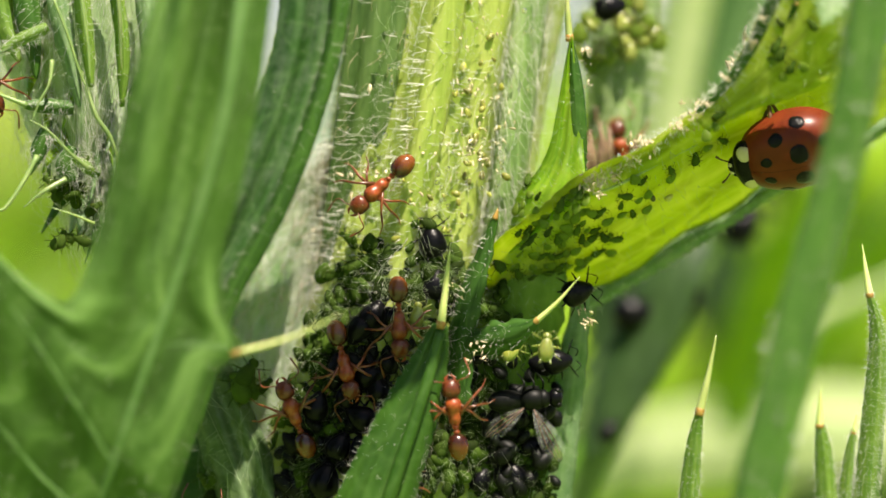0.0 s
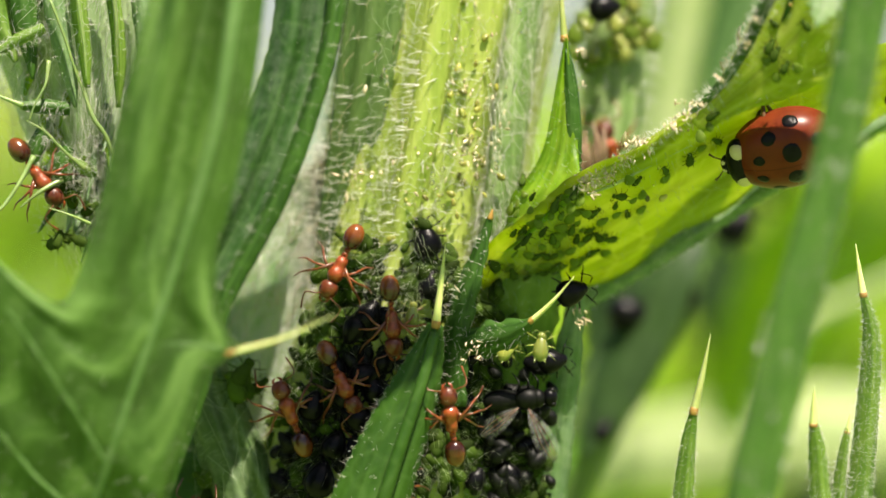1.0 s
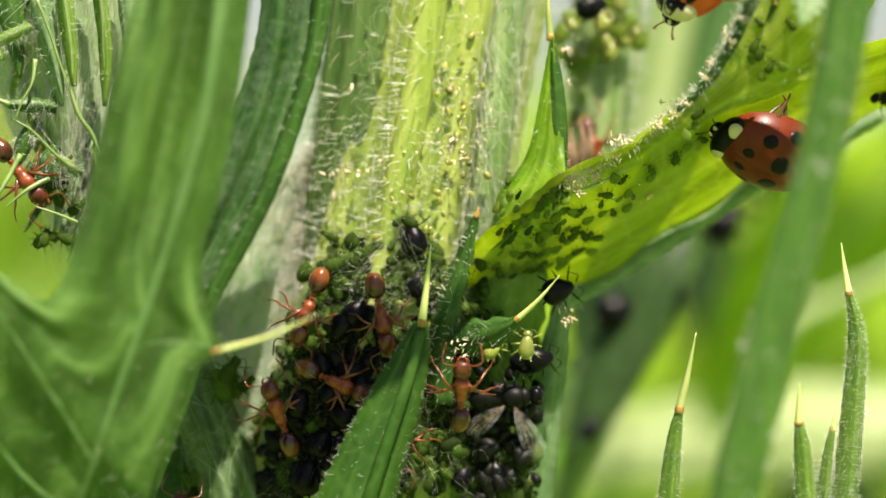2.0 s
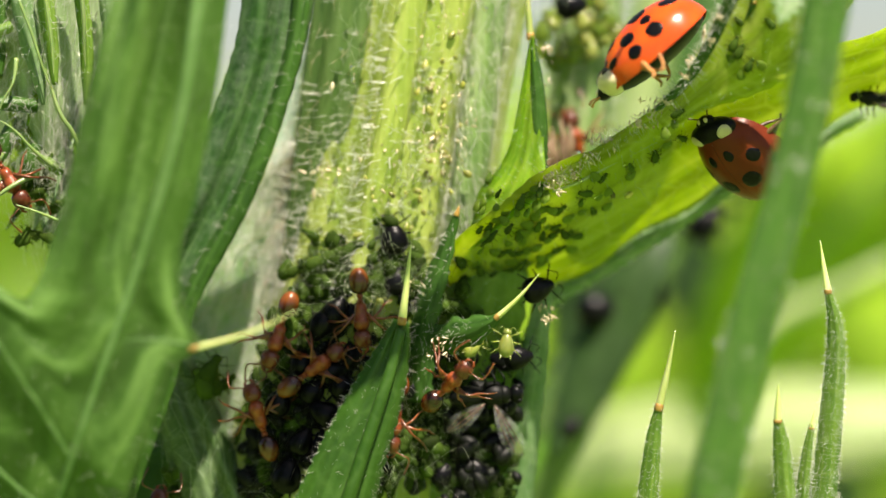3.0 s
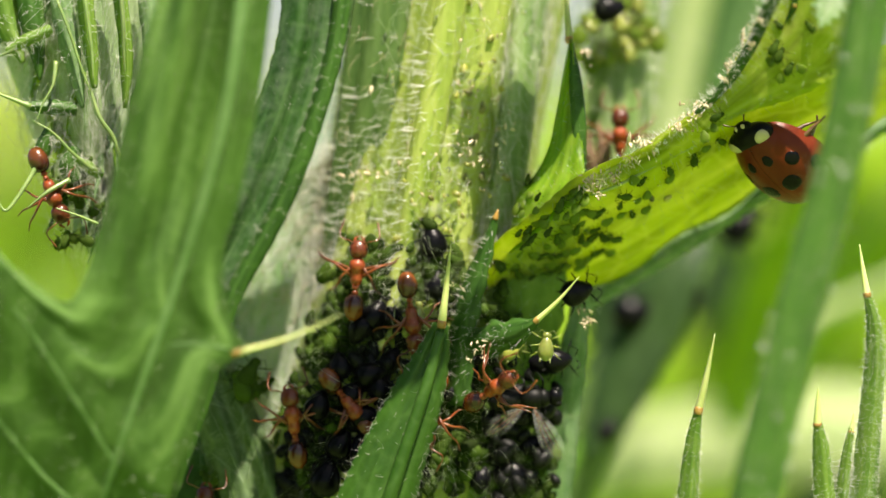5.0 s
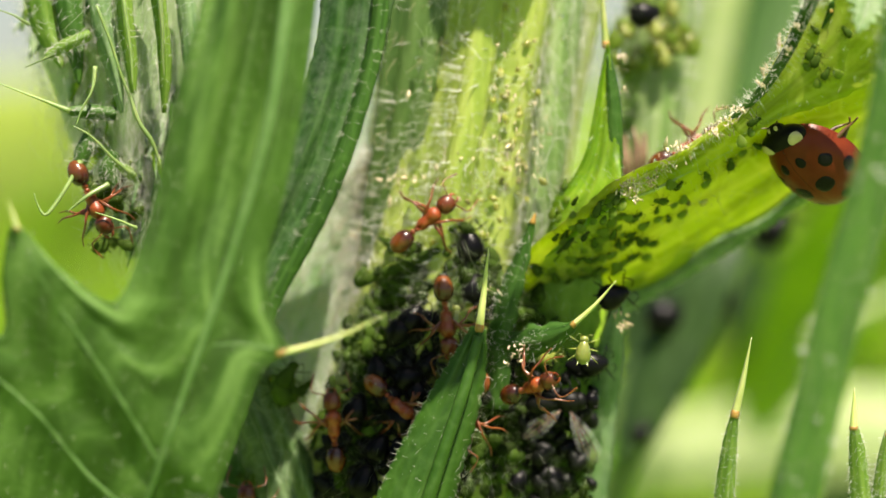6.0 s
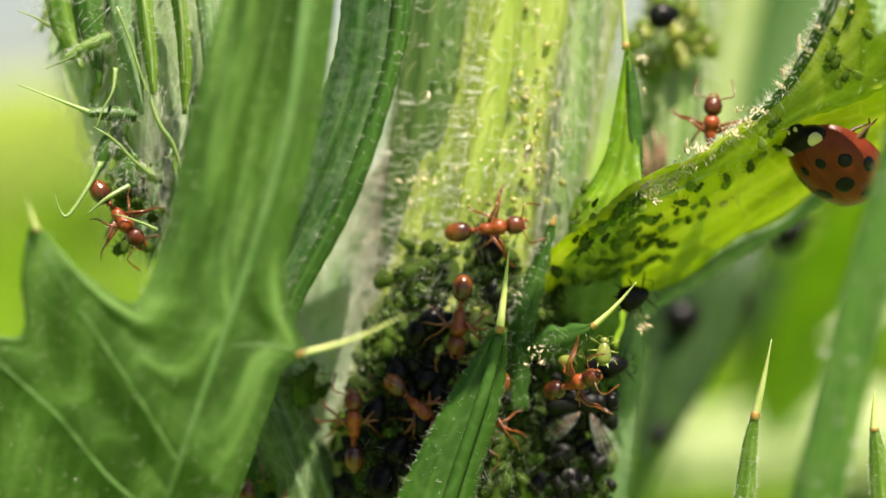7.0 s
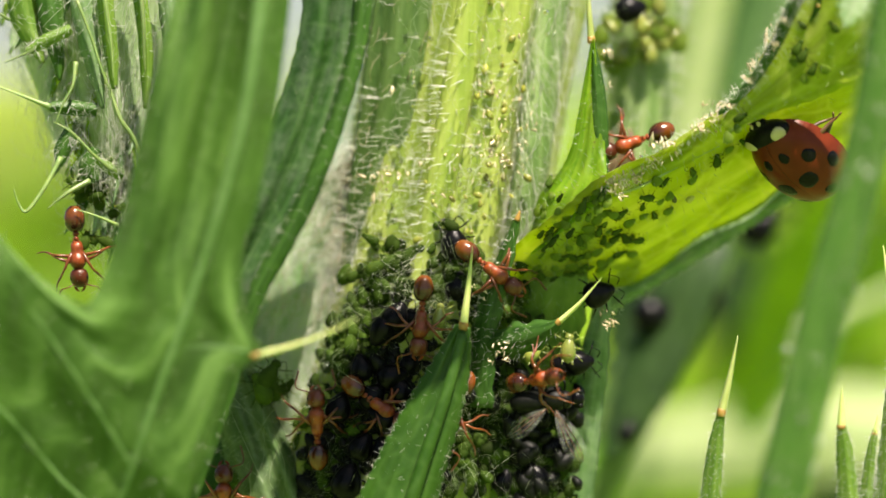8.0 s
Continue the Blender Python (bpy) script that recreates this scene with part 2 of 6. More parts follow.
APHID_YOUNG = skin_mat("aphid_young", (0.12, 0.14, 0.02), (0.28, 0.27, 0.05), 0.3, 1300, 0.1, 0.2, island=True)
APHID_CROWD = skin_mat("aphid_crowd", (0.012, 0.025, 0.003), (0.030, 0.054, 0.007), 0.75, 1300, 0.0, 0.0, 0.07, island=True)
APHID_LEAF = leaf_mat("aphid_on_leaf", (0.16, 0.26, 0.03), (0.30, 0.42, 0.055), (0.14, 0.22, 0.03), 0.65, 0.0, 0.1, tint=(1.2, 1.2, 0.6))
RED_SHELL = skin_mat("red_shell", (0.46, 0.043, 0.005), (0.58, 0.078, 0.009), 0.19, 700, 0.05, 0.0, 0.4, bumpy=0.1)
# Darker copy of the red shell: shade beneath the leaf is in the colour.
RED_SHADE_TONE = skin_mat("dark_red_shell", (0.080, 0.013, 0.005), (0.125, 0.021, 0.007), 0.3, 700, 0.0, 0.0, 0.14, bumpy=0.08)
CREAM = skin_mat("cream_shell", (0.46, 0.38, 0.22), (0.62, 0.54, 0.36), 0.3, 900, 0.3)
TAN = skin_mat("tan_leg", (0.34, 0.13, 0.04), (0.50, 0.24, 0.08), 0.35)
BROWN = skin_mat("brown_leg", (0.05, 0.022, 0.010), (0.11, 0.05, 0.02), 0.4)
HUSK = skin_mat("husk", (0.44, 0.33, 0.19), (0.76, 0.66, 0.48), 0.25, 1500, 0.3)
HUSK_BROWN = skin_mat("dry_bract", (0.10, 0.055, 0.03), (0.28, 0.19, 0.11), 0.6, 900)
SOIL = skin_mat("meadow", (0.06, 0.13, 0.02), (0.20, 0.34, 0.05), 0.8, 30)


def wing_mat():
    m, nodes, links, p = nodes_of("wing_film")
    p.inputs["Base Color"].default_value = (0.8, 0.82, 0.78, 1)
    p.inputs["Roughness"].default_value = 0.1
    tr = nodes.new("ShaderNodeBsdfTransparent")
    mx = nodes.new("ShaderNodeMixShader")
    links.new(math_node(nodes, links, "ADD", math_node(nodes, links, "MULTIPLY", noise_tex(nodes, links, 1500, 3), 0.2), -0.065), mx.inputs[0])
    links.new(tr.outputs[0], mx.inputs[1])
    links.new(p.outputs[0], mx.inputs[2])
    links.new(mx.outputs[0], nodes["Material Output"].inputs[0])
    return m


WING = wing_mat()


def dew_mat():
    m, nodes, links, p = nodes_of("honeydew")
    p.inputs["Base Color"].default_value = (0.98, 0.95, 0.8, 1)
    p.inputs["Roughness"].default_value = 0.03
    p.inputs["Transmission Weight"].default_value = 1.0
    p.inputs["IOR"].default_value = 1.4
    return m


DEW = dew_mat()


# ---- builders ----
def mesh_from(name, verts, faces, mat, uvs=None, smooth=True):
    """A mesh from millimetres."""
    me = bpy.data.meshes.new(name)
    me.from_pydata([tuple(c * MM for c in v) for v in verts], [], faces)
    if uvs:
        lay = me.uv_layers.new(name="UVMap")
        flat = np.empty(len(me.loops) * 2, dtype=np.float32)
        idx = np.empty(len(me.loops), dtype=np.int32)
        me.loops.foreach_get("vertex_index", idx)
        flat[0::2], flat[1::2] = np.array(uvs, dtype=np.float32)[idx].T
        lay.data.foreach_set("uv", flat)
    if smooth:
        me.polygons.foreach_set("use_smooth", [True] * len(me.polygons))
    me.materials.append(mat)
    me.update()
    return me


def part(name, mesh, parent, label="", m=None):
    ob = new(name, mesh)
    ob.parent = parent
    if m is not None:
        ob.matrix_basis = m
    if label:
        ob["label"] = label
    return ob


def thing(name, label, category, group="", kind=""):
    return tagged(new(name), label, category, group, kind)


def spline(pts, n):
    """Catmull-Rom through rows of numbers, n samples."""
    P = np.array(pts, dtype=float)
    if len(P) == 2:
        P = np.array([P[0], (P[0] + P[1]) / 2, P[1]])
    E = np.vstack([2 * P[0] - P[1], P, 2 * P[-1] - P[-2]])
    out = []
    for q in np.linspace(0, len(P) - 1, n):
        i = min(int(q), len(P) - 2)
        f = q - i
        a, b, c, d = E[i:i + 4]
        out.append(0.5 * (2 * b + (c - a) * f + (2 * a - 5 * b + 4 * c - d) * f * f + (3 * b - a - 3 * c + d) * f ** 3))
    return np.array(out)


def tube_data(pts, n=14, sides=8, ribs=0, depth=0.0, sharp=1.0, cap=True, phase=0.0):
    """Vertices, faces and uvs of a tube through (x, y, z, radius)."""
    C = spline(pts, n)
    verts, faces, uvs = [], [], []
    up = V((0.0, -1.0, 0.0))
    run = 0.0
    for i, c in enumerate(C):
        t = V(C[min(i + 1, n - 1)][:3] - C[max(i - 1, 0)][:3]).normalized()
        if i == 0 and abs(t.y) > 0.9:
            up = V((0.0, 0.0, 1.0))
        a = up.cross(t).normalized()
        b = t.cross(a)
        up = b
        run += float(np.linalg.norm(c[:3] - C[max(i - 1, 0)][:3]))
        for k in range(sides):
            th = 2 * math.pi * k / sides
            w = (0.5 + 0.5 * math.cos(ribs * th + phase)) ** sharp if ribs else 0.5
            r = max(c[3], 0.002) * (1 + depth * (w - 0.5))
            verts.append(V(c[:3]) + (a * math.cos(th) + b * math.sin(th)) * r)
            uvs.append((w, run))
    for i in range(n - 1):
        for k in range(sides):
            k2 = (k + 1) % sides
            faces.append((i * sides + k, i * sides + k2, (i + 1) * sides + k2, (i + 1) * sides + k))
    if cap:
        faces.append(tuple(range(sides - 1, -1, -1)))
        faces.append(tuple((n - 1) * sides + k for k in range(sides)))
    return verts, faces, uvs


def tube(name, pts, mat, parent, n=14, sides=8, label="", **kw):
    v, f, u = tube_data(pts, n, sides, **kw)
    return part(name, mesh_from(name, v, f, mat, u), parent, label)


def joined(name, pieces, mat):
    verts, faces = [], []
    for v, f in pieces:
        o = len(verts)
        verts += list(v)
        faces += [tuple(i + o for i in q) for q in f]
    return mesh_from(name, verts, faces, mat)


def ball(c, r, seg=14, rings=9, m=None, pear=0.0):
    """Vertices and faces of an ellipsoid; pear swells its -x end."""
    verts, faces = [], []
    for i in range(rings + 1):
        ph = math.pi * i / rings
        for k in range(seg):
            th = 2 * math.pi * k / seg
            x, y, z = math.cos(ph), math.sin(ph) * math.cos(th), math.sin(ph) * math.sin(th)
            w = 1 - pear * x
            p = V((x * r[0], y * r[1] * w, z * r[2] * w))
            if m is not None:
                p = m @ p
            verts.append(p + V(c))
    for i in range(rings):
        for k in range(seg):
            k2 = (k + 1) % seg
            faces.append((i * seg + k, i * seg + k2, (i + 1) * seg + k2, (i + 1) * seg + k))
    return verts, faces


def blade_data(pts, tilt=0.0, cup=0.15, thick=0.18, n=36, across=10, teeth=0.0, pitch=1.6, wave=0.0, seed=0, face=(0, -1, 0), ridge=0.0, fold=None, fade=0.0):
    """A leaf blade through (x, y, z, half width): cupped, toothed, thicker at its midrib."""
    rnd = random.Random(seed)
    C = spline(pts, n)
    top, bot, uv = [], [], []
    if fold:
        crease = spline(fold, 60)
    run = 0.0
    ph = rnd.random() * 6
    for i, c in enumerate(C):
        t = V(C[min(i + 1, n - 1)][:3] - C[max(i - 1, 0)][:3]).normalized()
        run += float(np.linalg.norm(c[:3] - C[max(i - 1, 0)][:3]))
        f = V(face)
        s = t.cross(f).normalized()
        lean = tilt if isinstance(tilt, (int, float)) else tilt[0] + (tilt[1] - tilt[0]) * i / (n - 1)
        s = Matrix.Rotation(radians(lean), 3, t) @ s
        nrm = s.cross(t).normalized()
        w = max(c[3], 0.03)
        for k in range(across + 1):
            u = 2 * k / across - 1
            edge = abs(u) ** 6
            ww = w * (1 + edge * teeth * (math.sin(run / pitch * 6.283 + (0 if u < 0 else 2)) + 0.4 * rnd.uniform(-1, 1)) * min(1, 1.2 / w))
            lift = -cup * w * u * u + wave * math.sin(run * 0.9 + ph + 2 * u) * abs(u) ** 2 + ridge * math.cos(u * 9.4)
            if fold:
                lift += float(np.interp(u, crease[:, 0], crease[:, 1])) * min(1.0, w / 2.0) * (1 - fade * i / (n - 1))
            rib = 0.22 * thick * math.exp(-(u / 0.12) ** 2)
            p = V(c[:3]) + s * (u * ww) + nrm * lift
            h = thick * (0.5 * (1 - 0.75 * u * u)) + rib
            top.append(p + nrm * h)
            bot.append(p - nrm * h)
            uv.append((u, run))
    m = across + 1
    verts, faces = top + bot, []
    o = len(top)
    for i in range(n - 1):
        for k in range(across):
            a, b, c2, d = i * m + k, i * m + k + 1, (i + 1) * m + k + 1, (i + 1) * m + k
            faces.append((a, b, c2, d))
            faces.append((o + d, o + c2, o + b, o + a))
        for k in (0, across):
            a, d = i * m + k, (i + 1) * m + k
            faces.append((a, d, o + d, o + a) if k == 0 else (d, a, o + a, o + d))
    for i in (0, n - 1):
        for k in range(across):
            a, b = i * m + k, i * m + k + 1
            faces.append((b, a, o + a, o + b) if i == 0 else (a, b, o + b, o + a))
    return verts, faces, uv + uv


def blade(name, pts, mat, parent, label="", **kw):
    v, f, u = blade_data(pts, **kw)
    return part(name, mesh_from(name, v, f, mat, u), parent, label)


def web(name, rows, mat, parent, fold, n=180, across=44):
    """A lobed leaf between two rims that run down its sides, creased near its top."""
    R = spline([l + r for l, r in rows], n)
    crease = spline(fold, 60)
    top, bot, uv, faces = [], [], [], []
    run = 0.0
    for i, c in enumerate(R):
        mid = (c[:3] + c[3:]) / 2
        prev = R[max(i - 1, 0)]
        run += float(np.linalg.norm(mid - (prev[:3] + prev[3:]) / 2))
        q = min(1.0, i / (0.34 * n))
        high = 1 - 0.97 * q * q * (3 - 2 * q)
        for k in range(across + 1):
            u = 2 * k / across - 1
            p = c[:3] + (c[3:] - c[:3]) * (u + 1) / 2
            lift = float(np.interp(u, crease[:, 0], crease[:, 1])) * high
            lift += (1 - high) * (0.09 * math.sin(u * 9 + 1.2) + 0.05 * math.sin(p[0] * 1.3 + p[2] * 0.9) + 0.03 * math.sin(p[0] * 3.1 - p[2] * 2.3)) * (1 - u ** 4)
            h = 0.16 * (1 - 0.7 * u * u)
            top.append((p[0], p[1] - lift - h, p[2]))
            bot.append((p[0], p[1] - lift + h, p[2]))
            uv.append((u, run))
    m, o = across + 1, len(top)
    for i in range(n - 1):
        for k in range(across):
            a, b, c, d = i * m + k, i * m + k + 1, (i + 1) * m + k + 1, (i + 1) * m + k
            faces += [(d, c, b, a), (o + a, o + b, o + c, o + d)]
        for k in (0, across):
            a, d = i * m + k, (i + 1) * m + k
            faces.append((d, a, o + a, o + d) if k == 0 else (a, d, o + d, o + a))
    return part(name, mesh_from(name, top + bot, faces, mat, uv + uv), parent)


def face_of(ob, x, z):
    """Depth of a leaf's front face near (x, z)."""
    near = sorted(ob.data.vertices, key=lambda v: (v.co.x / MM - x) ** 2 + (v.co.z / MM - z) ** 2)[:4]
    return min(v.co.y for v in near) / MM


def hairs_on(ob, count, length, radius, mat, seed=1, name="hair_coat", droop=0.3, lean=(0, 0, 0), label="", zmin=-1e9, zmax=1e9, front=False, wild=0.35, edge=0.0):
    """Fine standing hairs strewn over a part's skin, one mesh under it; edge keeps them to a leaf's rim."""
    me = ob.data
    rnd = np.random.default_rng(seed)
    nf = len(me.polygons)
    area = np.empty(nf)
    cen = np.empty(nf * 3)
    nor = np.empty(nf * 3)
    me.polygons.foreach_get("area", area)
    me.polygons.foreach_get("center", cen)
    me.polygons.foreach_get("normal", nor)
    cen, nor = cen.reshape(-1, 3) / MM, nor.reshape(-1, 3)
    ok = (cen[:, 2] > zmin) & (cen[:, 2] < zmax)
    if front:
        ok &= nor[:, 1] < 0.35
    if edge:
        uv = np.empty(len(me.loops) * 2)
        me.uv_layers[0].data.foreach_get("uv", uv)
        first = np.empty(nf, dtype=np.int32)
        me.polygons.foreach_get("loop_start", first)
        ok &= np.abs(uv.reshape(-1, 2)[first, 0]) > edge
    area = area * ok
    pick = rnd.choice(nf, count, p=area / area.sum())
    size = np.sqrt(area[pick]) / MM
    side = rnd.normal(size=(count, 3))
    nn = nor[pick]
    tang = np.cross(nn, side)
    tang /= np.linalg.norm(tang, axis=1)[:, None] + 1e-9
    base = cen[pick] + tang * (size * rnd.uniform(0, 0.6, count))[:, None]
    way = nn + rnd.normal(scale=wild, size=(count, 3)) + np.array(lean)
    way /= np.linalg.norm(way, axis=1)[:, None]
    ln = length * rnd.uniform(0.45, 1.25, count)
    t2 = np.cross(way, tang)
    bend = tang * rnd.uniform(-droop, droop, count)[:, None] + np.array((0, 0, -droop * 0.5))
    verts = np.empty((count, 7, 3))
    for j, (f, rr) in enumerate(((0.0, 1.0), (0.55, 0.6))):
        c = base + way * (ln * f)[:, None] + bend * (ln * f * f)[:, None]
        for k in range(3):
            th = 2.094 * k
            verts[:, j * 3 + k] = c + (tang * math.cos(th) + t2 * math.sin(th)) * radius * rr
    verts[:, 6] = base + way * ln[:, None] + bend * ln[:, None]
    q = [(0, 1, 4, 3), (1, 2, 5, 4), (2, 0, 3, 5), (3, 4, 6), (4, 5, 6), (5, 3, 6)]
    faces = [tuple(7 * i + a for a in f) for i in range(count) for f in q]
    hm = mesh_from(name, verts.reshape(-1, 3), faces, mat)
    h = part(name, hm, ob, label)
    h["kind"] = "stuff"
    return h


def threads_on(ob, count, length, radius, mat, seed, flow=(0, 0, 1), name="cobweb", label="fine white cobweb threads", off=0.25, zmin=-1e9, stray=0.5):
    """Long fine threads that lie along a part's skin, criss-crossing."""
    me = ob.data
    rnd = random.Random(seed)
    faces = [p for p in me.polygons if p.normal.y < 0.2 and p.center.z / MM > zmin]
    verts, quads = [], []
    for _ in range(count):
        p = rnd.choice(faces)
        c, nn = p.center / MM, p.normal
        d = (V(flow) + V((rnd.gauss(0, stray), rnd.gauss(0, stray / 2), rnd.gauss(0, stray)))).normalized()
        d = (d - nn * d.dot(nn)).normalized()
        ln = length * rnd.uniform(0.4, 1.3)
        lift = off * rnd.uniform(0.3, 1.4)
        side = nn.cross(d)
        bow = rnd.uniform(-0.15, 0.15) * ln
        o = len(verts)
        for i in range(6):
            f = i / 5
            q = c + d * (f - 0.5) * ln + nn * lift * (0.4 + math.sin(math.pi * f)) + side * bow * math.sin(math.pi * f)
            for k in range(3):
                a = 2.094 * k
                verts.append(q + (nn * math.cos(a) + side * math.sin(a)) * radius)
        for i in range(5):
            for k in range(3):
                a, b = o + 3 * i + k, o + 3 * i + (k + 1) % 3
                quads.append((a, b, b + 3, a + 3))
    h = part(name, mesh_from(name, verts, quads, mat), ob, label)
    h["kind"] = "stuff"
    return h


def spine(pts, parent, brown=0.07, label="pale yellow needle-sharp spine", skin=None, sag=-0.04):
    """A stiff spine with a brown foot, tapering to a point."""
    a, b = V(pts[0][:3]), V(pts[1][:3])
    r = pts[0][3]
    mid = (a + b) / 2 + V((0, 0, sag * (b - a).length))
    s = tube("spine", [(*a, r), (*mid, r * 0.62), (*b, 0.015)], skin or SPINE, parent, 12, 8, label)
    if brown < 0.06:
        return s
    d = (b - a) * brown
    tube("spine_base", [(*(a - d * 0.4), r * 0.9), (*(a + d * 0.2), r * 1.06), (*(a + d), r * 0.95)], SPINE_TIP, s, 6, 8, "brown spine foot")
    return s


# ---- ground and far meadow ----
def ground():
    n, size = 40, 900000.0
    v, f = [], []
    for i in range(n + 1):
        for j in range(n + 1):
            a, b = (2 * i / n - 1), (2 * j / n - 1)
            x, y = size * a ** 5, size * b ** 5
            v.append((x, y, -450 + 18 * noise.noise((x * 0.004, y * 0.004, 0))))
    for i in range(n):
        for j in range(n):
            a = i * (n + 1) + j
            f.append((a, a + n + 1, a + n + 2, a + 1))
    tagged(new("ground", mesh_from("ground", v, f, SOIL)), "green meadow ground below the thistles", "ground", kind="structure")


def meadow():
    """Leaves and stalks of the meadow, far out of focus."""
    groups = {"far_leaves": (LEAF_FAR, 170, 11), "pale_stalks": (LEAF_PALE, 38, 12), "shaded_leaves": (LEAF_SHADE_TONE, 34, 13)}
    for name, (mat, count, seed) in groups.items():
        rnd = random.Random(seed)
        verts, faces, uvs = [], [], []
        for i in range(count):
            y = rnd.uniform(110, 620)
            k = (y + 200) / 200
            x = rnd.uniform(-36, 36) * k
            z = rnd.uniform(-30, 4) * k
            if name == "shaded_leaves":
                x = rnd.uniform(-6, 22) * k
            ln = rnd.uniform(10, 26) * k * 0.7
            lean = rnd.uniform(-0.9, 0.9)
            w = rnd.uniform(1.6, 4.5) * k * (0.5 if name == "pale_stalks" else 1)
            pts = [(x, y, z - ln * 0.6, w * 0.4), (x + lean * ln * 0.3, y, z, w), (x + lean * ln, y - 5, z + ln * 0.5, 0.1)]
            v, f, u = blade_data(pts, tilt=rnd.uniform(-50, 50), n=8, across=4, thick=0.5, seed=i)
            o = len(verts)
            verts += v
            uvs += u
            faces += [tuple(q + o for q in g) for g in f]
        labels = {"far_leaves": "sunlit bright green meadow leaves, far and blurred", "pale_stalks": "pale straw-green stalks, far and blurred", "shaded_leaves": "dark leaves behind the thistle, shade put into their colour"}
        tagged(new(name, mesh_from(name, verts, faces, mat, uvs)), labels[name], "foliage", kind="stuff")


ground()
meadow()


# ---- the main thistle ----
def main_stem():
    th = thing("thistle_plant", "stout ribbed yellow-green thistle stem with white hairs", "stem")
    st = tube("stalk", [(1.17, 5.8, 16.39, 5.8), (-0.12, 5.6, 8.97, 5.49), (-1.29, 5.4, 1.26, 5.55), (-2.9, 5.8, -6.45, 6.33), (-5.39, 6.4, -16.07, 7.28)], STEM, th, 60, 84, ribs=11, depth=0.12, sharp=1.3)
    hairs_on(st, 3000, 1.6, 0.010, HAIR, 3, zmin=-16, lean=(-0.5, -0.3, 0.1), front=True, label="fine glassy hairs", droop=0.8, wild=0.7)
    hairs_on(st, 900, 1.5, 0.020, HAIR, 33, zmin=-3, zmax=10, lean=(-1.2, -0.5, 0.05), front=True, label="stout glassy bristles", wild=0.32, droop=0.12)
    rib = tube("rib", [(0.72, 0.6, 15.98, 0.9), (-0.27, 0.3, 9.64, 0.9), (-1.26, 0.1, 4.23, 0.84), (-2.07, 0.2, 0.33, 0.66), (-2.83, 0.8, -3.58, 0.3)], STEM, th, 40, 16, "pale raised rib", ribs=3, depth=0.2)
    hairs_on(rib, 260, 1.2, 0.024, HAIR, 4, lean=(-0.9, -0.3, 0), wild=0.4)
    rib2 = tube("rib", [(5.0, 2.2, 16.06, 1.0), (4.1, 1.8, 9.69, 0.98), (3.45, 1.4, 4.25, 0.92), (2.45, 1.2, -0.87, 0.62)], STEM_WOOL, th, 40, 14, "whitish woolly rib", ribs=3, depth=0.25)
    hairs_on(rib2, 520, 1.0, 0.014, HAIR, 5)
    threads_on(rib2, 120, 4.5, 0.011, HAIR, 71, (-0.15, 0, 1))
    threads_on(st, 200, 3.2, 0.010, HAIR, 72, (-0.2, 0, 1), zmin=0)
    threads_on(st, 240, 2.4, 0.007, HAIR_FINE, 79, (-0.4, 0, 1), off=1.7, zmin=-9)
    # Left flank of the stem: its shade is put into the rib's dull green.
    rib3 = tube("rib", [(-2.73, 2.3, 16.11, 1.88), (-3.76, 2.2, 8.83, 1.76), (-4.8, 2.5, 3.37, 1.4), (-6.06, 3, -2.41, 0.85)], STEM_SHADE_DULL, th, 40, 30, "green rib, shade of the stem's left flank in its colour", ribs=7, depth=0.2)
    for k, (count, top) in enumerate(((60, 15), (90, 9), (110, 6), (110, 3))):
        hairs_on(rib3, count, 1.5, 0.019, HAIR, 66 + k, lean=(-1.2, -0.7, 0.05), front=True, wild=0.4, label="glassy bristles", zmax=top, droop=0.15)
    wool = blade("wing", [(-5.56, 3.8, 4.92, 0.92), (-6.59, 3.4, 1.56, 2.56), (-8.1, 3, -2.41, 3.71), (-9.55, 2.8, -6.66, 4.26), (-10.1, 2.8, -10.3, 2.4), (-10.3, 2.8, -12.6, 0.8)], LEAF_FELT, th, "woolly pale green stem wing", cup=0.2, thick=0.3, teeth=0.12, wave=0.2, seed=2)
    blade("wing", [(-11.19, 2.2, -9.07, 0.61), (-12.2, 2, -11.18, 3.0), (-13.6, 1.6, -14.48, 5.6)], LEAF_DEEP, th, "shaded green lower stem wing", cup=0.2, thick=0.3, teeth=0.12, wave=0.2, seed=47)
    hairs_on(wool, 1800, 1.9, 0.010, HAIR, 7, wild=0.8, droop=0.8, front=True)
    threads_on(wool, 220, 1.6, 0.013, HAIR_TAN, 173, (0.6, 0, 1), off=0.8, name="fluff", label="tan shed fluff", zmin=-5)
    threads_on(rib3, 90, 1.2, 0.013, HAIR_TAN, 174, (0.5, 0, 1), off=0.4, name="fluff", label="tan shed fluff")
    threads_on(wool, 900, 2.6, 0.012, HAIR, 73, (0.3, 0, 1), off=0.5)
    low = blade("wing", [(4.41, 1.4, 3.35, 1.51), (4.09, 0.6, -1.17, 2.59), (3.05, 1.6, -6.32, 2.96), (1.7, 2.2, -14.53, 3.4)], LEAF_SLIM, th, "green stem wing", cup=0.15, thick=0.3, teeth=0.1, wave=0.2, seed=3)
    hairs_on(low, 700, 0.9, 0.011, HAIR_FINE, 8)
    rm = blade("wing", [(7.6, 2.4, -1.9, 0.4), (7.2, 1.8, -4.4, 0.62), (6.75, 2.0, -7.28, 0.9), (5.6, 2.6, -14.66, 1.25)], LEAF_WOOL, th, "green stem rim", cup=0.25, thick=0.3, seed=4, tilt=-8, teeth=0.05)
    hairs_on(rm, 220, 0.5, 0.010, HAIR_FINE, 104)
